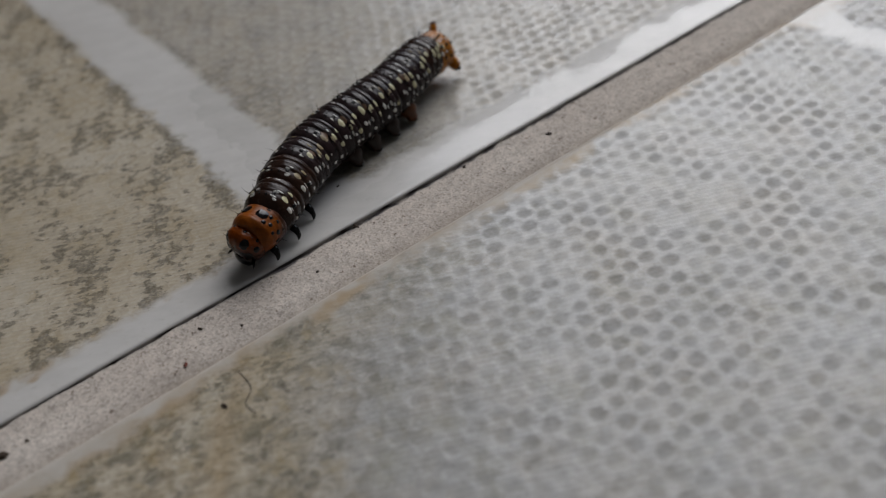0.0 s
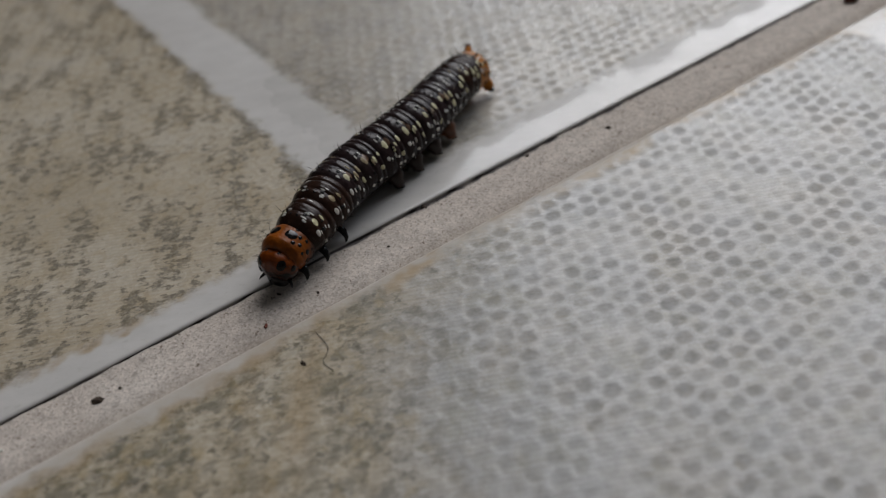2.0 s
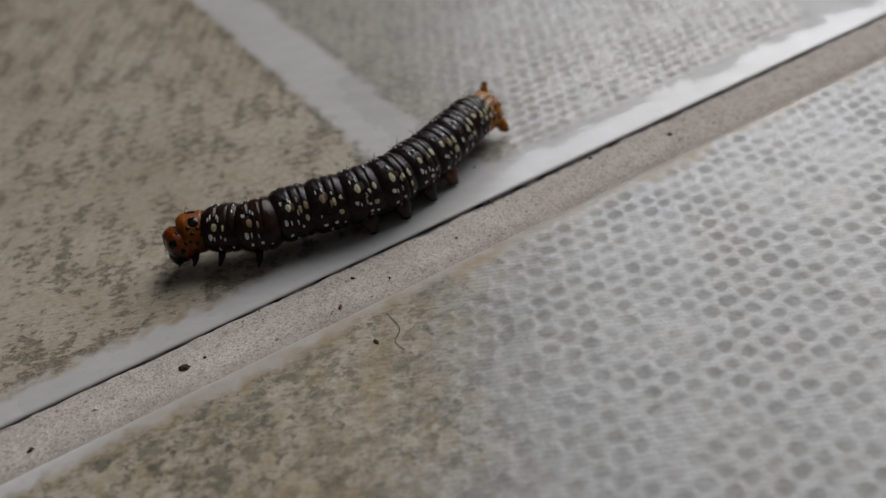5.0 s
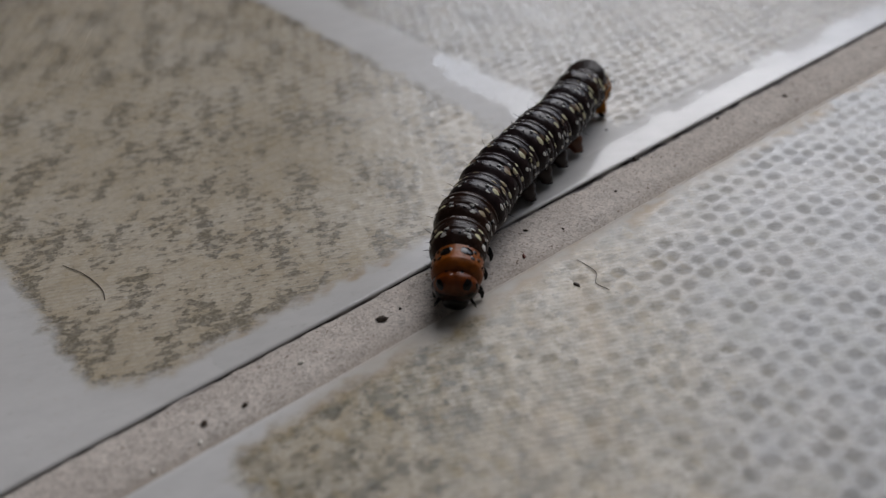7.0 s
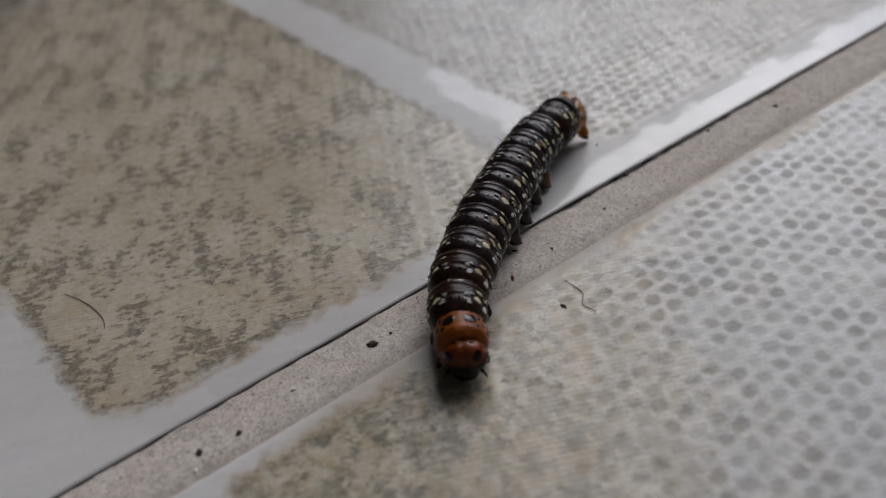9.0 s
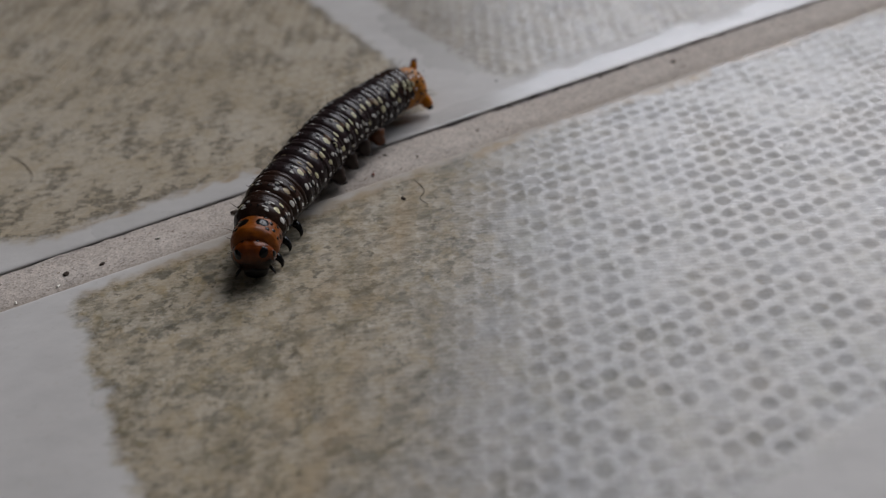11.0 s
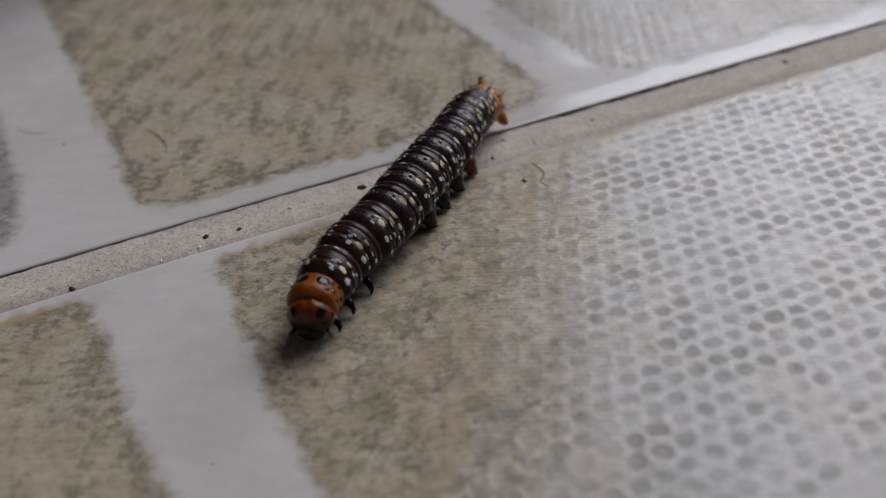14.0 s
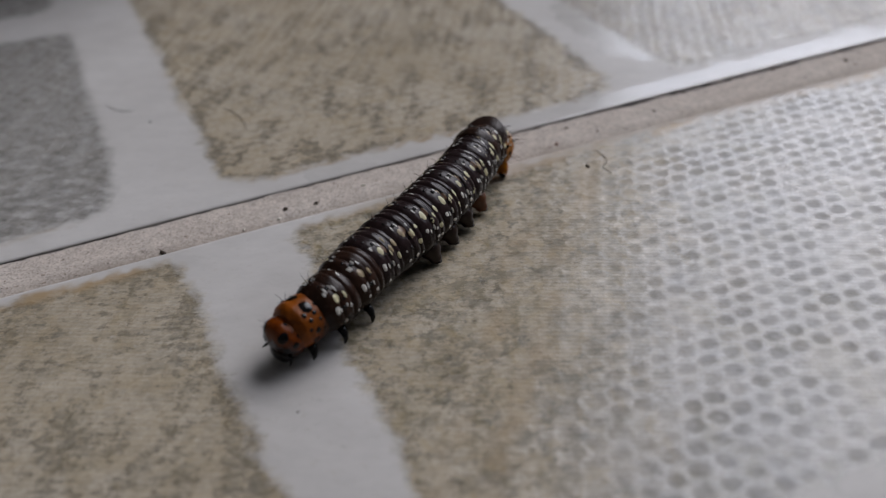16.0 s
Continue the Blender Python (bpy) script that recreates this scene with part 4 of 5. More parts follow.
def fibre(points, z, thick, label):
    bm = bmesh.new()
    fine = []
    pts = [Vector((*p, z)) for p in points]
    for i in range(len(pts) - 1):
        a, b, c, d = pts[max(i - 1, 0)], pts[i], pts[i + 1], pts[min(i + 2, len(pts) - 1)]
        for k in range(6):
            s = k / 6
            fine.append(0.5 * (2 * b + (c - a) * s + (2 * a - 5 * b + 4 * c - d) * s * s + (3 * b - a - 3 * c + d) * s ** 3))
    fine.append(pts[-1])
    tube(bm, fine, [thick * (0.45 + 0.55 * math.sin(math.pi * (0.08 + 0.84 * i / (len(fine) - 1)))) for i in range(len(fine))], 6)
    me = bpy.data.meshes.new("loose_hair")
    bm.to_mesh(me)
    bm.free()
    me.materials.append(FIBRE)
    me.shade_smooth()
    return tagged(new("loose_hair", me), label, "hair")


fibre([(-0.00166, 0.02323), (-0.00065, 0.02055), (-0.00028, 0.01777), (-0.00060, 0.01615)], 0.05 * MM, 0.04 * MM, "short dark curved hair lying on the far tile")
fibre([(0.03071, -0.00584), (0.03065, -0.00793), (0.02965, -0.00893), (0.02979, -0.01021)], 0.05 * MM, 0.034 * MM, "thin wavy hair lying on the near tile")
fibre([(-0.01454, 0.03143), (-0.01331, 0.02917), (-0.01157, 0.02805)], 0.05 * MM, 0.028 * MM, "thin pale hair lying on the far tile")


def motions():
    walk(BODY, [
        (0, pose(0.05062, 0.01032, 0.00000, 0, 0.0, -158.7)),
        (0.5, pose(0.04934, 0.00878, 0.00000, 0, 0.0, -160.7)),
        (1, pose(0.04645, 0.00745, 0.00000, 0, 0.0, -158.3)),
        (1.5, pose(0.04554, 0.00779, 0.00000, 0, 0.0, -159.3)),
        (2, pose(0.04543, 0.00729, 0.00000, 0, 0.0, -158.0)),
        (2.5, pose(0.04258, 0.00635, 0.00000, 0, 0.0, -155.5)),
        (3, pose(0.03989, 0.00583, 0.00000, 0, 0.0, -153.3)),
        (3.2, pose(0.03960, 0.00544, 0.00000, 0, 0.0, -155.0)),
        (5.3, pose(0.03506, 0.00672, 0.00000, 0, 0.0, -176.7)),
        (5.5, pose(0.03562, 0.00672, 0.00000, 0, 0.0, -172.5)),
        (5.7, pose(0.03673, 0.00624, 0.00000, 0, 0.0, -168.7)),
        (6, pose(0.03778, 0.00622, 0.00000, 0, 0.0, -164.9)),
        (6.5, pose(0.03523, 0.00545, 0.00000, 0, 0.0, -157.4)),
        (7, pose(0.03307, 0.00511, 0.00000, 0, 0.0, -156.7)),
        (7.5, pose(0.03332, 0.00566, 0.00000, 0, 0.0, -156.8)),
        (8, pose(0.03294, 0.00534, 0.00000, 0, 0.0, -157.1)),
        (8.2, pose(0.03253, 0.00491, 0.00000, 0, 0.0, -155.9)),
        (10.3, pose(0.02402, -0.00042, 0.00000, 0, 0.0, -142.6)),
        (10.5, pose(0.02334, -0.00084, 0.00000, 0, 0.0, -142.9)),
        (10.7, pose(0.02329, -0.00188, 0.00000, 0, 0.0, -141.1)),
        (11, pose(0.02328, -0.00083, 0.00000, 0, 0.0, -143.4)),
        (11.5, pose(0.02292, -0.00258, 0.00000, 0, 0.0, -144.6)),
        (12, pose(0.02078, -0.00391, 0.00000, 0, 0.0, -144.6)),
        (12.5, pose(0.01886, -0.00536, 0.00000, 0, 0.0, -142.0)),
        (13, pose(0.01770, -0.00572, 0.00000, 0, 0.0, -142.7)),
        (13.5, pose(0.01771, -0.00668, 0.00000, 0, 0.0, -139.6)),
        (14, pose(0.01614, -0.00886, 0.00000, 0, 0.0, -139.3)),
        (14.5, pose(0.01367, -0.01007, 0.00000, 0, 0.0, -138.7)),
        (15, pose(0.01301, -0.01009, 0.00000, 0, 0.0, -139.4)),
        (15.5, pose(0.01140, -0.01120, 0.00000, 0, 0.0, -143.2)),
        (16, pose(0.00800, -0.01399, 0.00000, 0, 0.0, -141.3)),
    ])
    walk(SEGMENTS[0], [
        (0, pose(0.01501, 0.00129, 0.00199, 0, 15.2, -9.4)),
        (0.5, pose(0.01550, 0.00160, 0.00178, 0, 18.0, 22.6)),
        (1, pose(0.01576, 0.00073, 0.00178, 0, 18.0, 18.2)),
        (1.5, pose(0.01489, 0.00095, 0.00178, 0, 18.0, 6.1)),
        (2, pose(0.01543, 0.00062, 0.00178, 0, 18.0, 8.0)),
        (2.5, pose(0.01673, -0.00144, 0.00178, 0, 18.0, -23.3)),
        (3, pose(0.01514, -0.00281, 0.00178, 0, 18.0, -29.8)),
        (3.2, pose(0.01497, -0.00178, 0.00178, 0, 18.0, -16.8)),
        (5.3, pose(0.01631, -0.00589, 0.00243, 0, 10.0, 0.1)),
        (5.5, pose(0.01681, -0.00564, 0.00233, 0, 8.9, -21.9)),
        (5.7, pose(0.01614, -0.00363, 0.00208, 0, 12.6, -13.8)),
        (6, pose(0.01610, 0.00175, 0.00213, 0, 13.4, 45.9)),
        (6.5, pose(0.01646, 0.00210, 0.00178, 0, 18.0, 28.6)),
        (7, pose(0.01576, 0.00286, 0.00178, 0, 18.0, 21.8)),
        (7.5, pose(0.01531, 0.00305, 0.00178, 0, 18.0, 24.0)),
        (8, pose(0.01542, 0.00343, 0.00178, 0, 18.0, 25.3)),
        (8.2, pose(0.01575, 0.00364, 0.00178, 0, 18.0, 20.4)),
        (10.3, pose(0.01645, 0.00182, 0.00203, 0, 14.1, 15.8)),
        (10.5, pose(0.01559, 0.00155, 0.00178, 0, 18.0, 10.9)),
        (10.7, pose(0.01593, 0.00148, 0.00178, 0, 18.0, 19.2)),
        (11, pose(0.01418, 0.00241, 0.00178, 0, 18.0, 25.9)),
        (11.5, pose(0.01552, -0.00078, 0.00228, 0, 6.8, -25.2)),
        (12, pose(0.01666, 0.00071, 0.00203, 0, 14.2, 12.4)),
        (12.5, pose(0.01507, 0.00062, 0.00178, 0, 18.0, 19.2)),
        (13, pose(0.01518, 0.00086, 0.00178, 0, 18.0, 11.1)),
        (13.5, pose(0.01581, 0.00076, 0.00204, 0, 14.0, 31.3)),
        (14, pose(0.01625, 0.00009, 0.00209, 0, 12.9, 17.9)),
        (14.5, pose(0.01467, 0.00125, 0.00178, 0, 18.0, 17.7)),
        (15, pose(0.01375, 0.00120, 0.00178, 0, 18.0, 13.3)),
        (15.5, pose(0.01524, -0.00020, 0.00203, 0, 11.8, -12.5)),
        (16, pose(0.01528, -0.00193, 0.00200, 0, 13.3, -12.2)),
    ])
    walk(SEGMENTS[1], [
        (0, pose(0.01318, 0.00161, 0.00250, 0, -2.3, 0.9)),
        (0.5, pose(0.01378, 0.00107, 0.00238, 0, -0.0, 15.0)),
        (1, pose(0.01406, 0.00026, 0.00238, 0, -0.0, 10.2)),
        (1.5, pose(0.01315, 0.00093, 0.00238, 0, -0.0, 0.8)),
        (2, pose(0.01359, 0.00048, 0.00238, 0, -0.0, 3.7)),
        (2.5, pose(0.01478, -0.00076, 0.00238, 0, -0.0, -13.7)),
        (3, pose(0.01348, -0.00194, 0.00238, 0, -0.0, -26.1)),
        (3.2, pose(0.01316, -0.00124, 0.00238, 0, -0.0, -16.1)),
        (5.3, pose(0.01425, -0.00597, 0.00279, 0, -7.3, -18.1)),
        (5.5, pose(0.01490, -0.00501, 0.00270, 0, -6.7, -22.7)),
        (5.7, pose(0.01400, -0.00328, 0.00254, 0, -4.0, -11.6)),
        (6, pose(0.01481, 0.00041, 0.00259, 0, -4.0, 38.2)),
        (6.5, pose(0.01491, 0.00129, 0.00238, 0, -0.0, 24.4)),
        (7, pose(0.01414, 0.00226, 0.00238, 0, -0.0, 22.8)),
        (7.5, pose(0.01371, 0.00225, 0.00238, 0, -0.0, 25.5)),
        (8, pose(0.01386, 0.00254, 0.00238, 0, -0.0, 30.8)),
        (8.2, pose(0.01411, 0.00292, 0.00238, 0, -0.0, 29.5)),
        (10.3, pose(0.01476, 0.00139, 0.00252, 0, -2.8, 12.4)),
        (10.5, pose(0.01387, 0.00123, 0.00238, 0, -0.0, 10.1)),
        (10.7, pose(0.01427, 0.00093, 0.00238, 0, -0.0, 14.7)),
        (11, pose(0.01257, 0.00176, 0.00238, 0, -0.0, 20.6)),
        (11.5, pose(0.01339, -0.00022, 0.00259, 0, -7.7, -10.1)),
        (12, pose(0.01496, 0.00039, 0.00253, 0, -2.8, 12.6)),
        (12.5, pose(0.01341, 0.00013, 0.00238, 0, -0.0, 12.1)),
        (13, pose(0.01346, 0.00064, 0.00238, 0, -0.0, 4.6)),
        (13.5, pose(0.01427, -0.00013, 0.00252, 0, -3.0, 16.9)),
        (14, pose(0.01457, -0.00036, 0.00255, 0, -3.7, 9.9)),
        (14.5, pose(0.01299, 0.00076, 0.00238, 0, -0.0, 14.0)),
        (15, pose(0.01203, 0.00078, 0.00238, 0, -0.0, 11.3)),
        (15.5, pose(0.01321, 0.00002, 0.00249, 0, -3.7, -3.8)),
        (16, pose(0.01337, -0.00144, 0.00248, 0, -3.1, -14.1)),
    ])
    walk(SEGMENTS[2], [
        (0, pose(0.01073, 0.00123, 0.00272, 0, -1.3, 11.7)),
        (0.5, pose(0.01141, 0.00050, 0.00266, 0, -0.0, 10.8)),
        (1, pose(0.01166, -0.00001, 0.00266, 0, -0.0, 5.7)),
        (1.5, pose(0.01076, 0.00088, 0.00266, 0, -0.0, 4.3)),
        (2, pose(0.01110, 0.00034, 0.00266, 0, -0.0, 5.5)),
        (2.5, pose(0.01225, -0.00035, 0.00266, 0, -0.0, -4.6)),
        (3, pose(0.01120, -0.00088, 0.00266, 0, -0.0, -16.5)),
        (3.2, pose(0.01072, -0.00055, 0.00266, 0, -0.0, -9.6)),
        (5.3, pose(0.01205, -0.00450, 0.00284, 0, -4.5, -34.2)),
        (5.5, pose(0.01244, -0.00381, 0.00278, 0, -3.5, -26.2)),
        (5.7, pose(0.01137, -0.00265, 0.00270, 0, -1.8, -17.3)),
        (6, pose(0.01270, -0.00093, 0.00274, 0, -2.5, 22.1)),
        (6.5, pose(0.01269, 0.00039, 0.00266, 0, -0.0, 16.5)),
        (7, pose(0.01197, 0.00127, 0.00266, 0, -0.0, 20.3)),
        (7.5, pose(0.01150, 0.00123, 0.00266, 0, -0.0, 18.3)),
        (8, pose(0.01178, 0.00126, 0.00266, 0, -0.0, 22.3)),
        (8.2, pose(0.01208, 0.00156, 0.00266, 0, -0.0, 25.4)),
        (10.3, pose(0.01239, 0.00100, 0.00273, 0, -1.5, 8.4)),
        (10.5, pose(0.01150, 0.00084, 0.00266, 0, -0.0, 8.5)),
        (10.7, pose(0.01191, 0.00052, 0.00266, 0, -0.0, 8.0)),
        (11, pose(0.01033, 0.00096, 0.00266, 0, -0.0, 14.3)),
        (11.5, pose(0.01086, 0.00005, 0.00267, 0, -2.5, 0.2)),
        (12, pose(0.01264, -0.00019, 0.00273, 0, -1.5, 8.3)),
        (12.5, pose(0.01105, -0.00024, 0.00266, 0, -0.0, 4.3)),
        (13, pose(0.01107, 0.00053, 0.00266, 0, -0.0, 1.8)),
        (13.5, pose(0.01190, -0.00044, 0.00272, 0, -1.6, 4.7)),
        (14, pose(0.01219, -0.00062, 0.00273, 0, -2.0, 3.2)),
        (14.5, pose(0.01066, 0.00025, 0.00266, 0, -0.0, 10.4)),
        (15, pose(0.00965, 0.00038, 0.00266, 0, -0.0, 7.0)),
        (15.5, pose(0.01076, 0.00010, 0.00267, 0, -1.4, 0.7)),
        (16, pose(0.01094, -0.00084, 0.00268, 0, -1.3, -8.3)),
    ])
    walk(SEGMENTS[3], [
        (0, pose(0.00804, 0.00055, 0.00279, 0, -0.7, 12.4)),
        (0.5, pose(0.00854, 0.00007, 0.00278, 0, 0.0, 5.1)),
        (1, pose(0.00875, -0.00027, 0.00278, 0, -0.0, 4.3)),
        (1.5, pose(0.00808, 0.00054, 0.00278, 0, -0.0, 7.9)),
        (2, pose(0.00833, -0.00003, 0.00278, 0, -0.0, 7.8)),
        (2.5, pose(0.00911, -0.00030, 0.00278, 0, -0.0, -0.9)),
        (3, pose(0.00842, -0.00044, 0.00278, 0, -0.0, -6.8)),
        (3.2, pose(0.00804, -0.00037, 0.00278, 0, -0.0, -2.9)),
        (5.3, pose(0.00939, -0.00267, 0.00280, 0, -1.5, -23.2)),
        (5.5, pose(0.00948, -0.00234, 0.00279, 0, -0.9, -22.5)),
        (5.7, pose(0.00861, -0.00161, 0.00278, 0, -0.3, -18.3)),
        (6, pose(0.00951, -0.00174, 0.00277, 0, -0.6, 4.8)),
        (6.5, pose(0.00956, -0.00029, 0.00278, 0, -0.0, 8.1)),
        (7, pose(0.00915, 0.00041, 0.00278, 0, -0.0, 10.1)),
        (7.5, pose(0.00870, 0.00059, 0.00278, 0, -0.0, 11.0)),
        (8, pose(0.00893, 0.00052, 0.00278, 0, 0.0, 11.4)),
        (8.2, pose(0.00922, 0.00060, 0.00278, 0, 0.0, 13.2)),
        (10.3, pose(0.00931, 0.00060, 0.00279, 0, -0.7, 6.6)),
        (10.5, pose(0.00864, 0.00048, 0.00278, 0, -0.0, 5.8)),
        (10.7, pose(0.00895, 0.00021, 0.00278, 0, -0.0, 4.5)),
        (11, pose(0.00780, 0.00054, 0.00278, 0, 0.0, 6.5)),
        (11.5, pose(0.00805, -0.00024, 0.00277, 0, 0.1, 5.5)),
        (12, pose(0.00954, -0.00040, 0.00279, 0, -0.7, 0.5)),
        (12.5, pose(0.00830, -0.00025, 0.00278, 0, -0.0, -1.5)),
        (13, pose(0.00830, 0.00048, 0.00278, 0, -0.0, 2.4)),
        (13.5, pose(0.00893, -0.00058, 0.00278, 0, -0.7, 0.6)),
        (14, pose(0.00914, -0.00066, 0.00278, 0, -0.6, -3.6)),
        (14.5, pose(0.00802, -0.00015, 0.00278, 0, -0.0, 4.9)),
        (15, pose(0.00724, 0.00019, 0.00278, 0, 0.0, 4.3)),
        (15.5, pose(0.00806, -0.00004, 0.00277, 0, -0.0, 3.0)),
        (16, pose(0.00813, -0.00068, 0.00277, 0, -0.1, -2.2)),
    ])
    walk(SEGMENTS[4], [
        (0, pose(0.00538, 0.00005, 0.00277, 0, -0.0, 8.1)),
        (0.5, pose(0.00569, -0.00001, 0.00278, 0, -0.0, 0.9)),
        (1, pose(0.00583, -0.00045, 0.00278, 0, -0.0, 0.2)),
        (1.5, pose(0.00540, 0.00014, 0.00278, 0, -0.0, 4.9)),
        (2, pose(0.00556, -0.00042, 0.00278, 0, -0.0, 3.3)),
        (2.5, pose(0.00596, -0.00025, 0.00278, 0, -0.0, -1.6)),
        (3, pose(0.00561, -0.00021, 0.00278, 0, 0.0, -3.6)),
        (3.2, pose(0.00536, -0.00028, 0.00278, 0, -0.0, -2.6)),
        (5.3, pose(0.00617, -0.00198, 0.00278, 0, -0.2, -15.7)),
        (5.5, pose(0.00635, -0.00129, 0.00278, 0, -0.1, -15.6)),
        (5.7, pose(0.00577, -0.00080, 0.00278, 0, -0.1, -12.9)),
        (6, pose(0.00629, -0.00147, 0.00278, 0, 0.1, -7.8)),
        (6.5, pose(0.00639, -0.00050, 0.00278, 0, -0.0, 0.3)),
        (7, pose(0.00616, 0.00024, 0.00278, 0, -0.0, 4.8)),
        (7.5, pose(0.00585, 0.00013, 0.00278, 0, -0.0, 6.7)),
        (8, pose(0.00599, 0.00009, 0.00278, 0, -0.0, 6.1)),
        (8.2, pose(0.00618, 0.00018, 0.00278, 0, -0.0, 6.2)),
        (10.3, pose(0.00622, 0.00029, 0.00277, 0, 0.0, 4.8)),
        (10.5, pose(0.00576, 0.00025, 0.00278, 0, -0.0, 3.7)),
        (10.7, pose(0.00597, 0.00006, 0.00278, 0, 0.0, 1.3)),
        (11, pose(0.00521, 0.00038, 0.00278, 0, -0.0, 4.4)),
        (11.5, pose(0.00538, -0.00047, 0.00278, 0, 0.1, 0.3)),
        (12, pose(0.00637, -0.00025, 0.00277, 0, 0.0, -4.3)),
        (12.5, pose(0.00553, -0.00010, 0.00278, 0, -0.0, -1.4)),
        (13, pose(0.00553, 0.00030, 0.00278, 0, 0.0, 3.8)),
        (13.5, pose(0.00595, -0.00049, 0.00277, 0, 0.0, -3.1)),
        (14, pose(0.00610, -0.00024, 0.00277, 0, 0.1, -6.3)),
        (14.5, pose(0.00535, -0.00021, 0.00278, 0, -0.0, -0.1)),
        (15, pose(0.00483, 0.00002, 0.00278, 0, -0.0, 3.2)),
        (15.5, pose(0.00536, -0.00018, 0.00278, 0, 0.1, 1.3)),
        (16, pose(0.00542, -0.00062, 0.00278, 0, 0.1, -3.4)),
    ])
    walk(SEGMENTS[5], [
        (0, pose(0.00269, -0.00021, 0.00283, 0, 0.1, 0.6)),
        (0.5, pose(0.00284, -0.00002, 0.00283, 0, 0.0, -0.1)),
        (1, pose(0.00292, -0.00029, 0.00283, 0, -0.0, -4.4)),
        (1.5, pose(0.00270, 0.00008, 0.00285, 0, -0.0, 1.5)),
        (2, pose(0.00277, -0.00035, 0.00284, 0, -0.0, -4.3)),
        (2.5, pose(0.00298, -0.00014, 0.00283, 0, -0.0, -2.4)),
        (3, pose(0.00281, -0.00008, 0.00283, 0, -0.0, -2.1)),
        (3.2, pose(0.00268, -0.00012, 0.00283, 0, -0.0, -3.0)),
        (5.3, pose(0.00306, -0.00089, 0.00283, 0, 0.0, -17.8)),
        (5.5, pose(0.00314, -0.00057, 0.00283, 0, 0.1, -11.5)),
        (5.7, pose(0.00288, -0.00029, 0.00283, 0, 0.0, -7.9)),
        (6, pose(0.00312, -0.00086, 0.00283, 0, 0.0, -13.1)),
        (6.5, pose(0.00319, -0.00033, 0.00284, 0, -0.0, -4.5)),
        (7, pose(0.00309, -0.00011, 0.00284, 0, -0.0, 2.2)),
        (7.5, pose(0.00294, -0.00009, 0.00284, 0, 0.0, 1.3)),
        (8, pose(0.00301, -0.00011, 0.00284, 0, 0.0, 0.9)),
        (8.2, pose(0.00310, -0.00006, 0.00283, 0, 0.0, 1.7)),
        (10.3, pose(0.00311, 0.00009, 0.00284, 0, 0.1, 2.6)),
        (10.5, pose(0.00288, 0.00010, 0.00284, 0, -0.0, 2.5)),
        (10.7, pose(0.00298, 0.00005, 0.00284, 0, -0.0, 0.4)),
        (11, pose(0.00261, 0.00014, 0.00285, 0, -0.0, 4.2)),
        (11.5, pose(0.00269, -0.00027, 0.00284, 0, 0.0, -5.0)),
        (12, pose(0.00318, 0.00008, 0.00284, 0, 0.1, -2.2)),
        (12.5, pose(0.00276, -0.00011, 0.00284, 0, -0.0, -1.0)),
        (13, pose(0.00277, 0.00011, 0.00285, 0, -0.0, 3.1)),
        (13.5, pose(0.00298, -0.00025, 0.00284, 0, 0.0, -4.8)),
        (14, pose(0.00305, 0.00001, 0.00283, 0, 0.0, -2.3)),
        (14.5, pose(0.00268, -0.00014, 0.00284, 0, -0.0, -2.2)),
        (15, pose(0.00242, -0.00008, 0.00285, 0, -0.0, 0.2)),
        (15.5, pose(0.00265, -0.00016, 0.00284, 0, 0.0, -2.0)),
        (16, pose(0.00271, -0.00036, 0.00284, 0, -0.0, -6.6)),
    ])
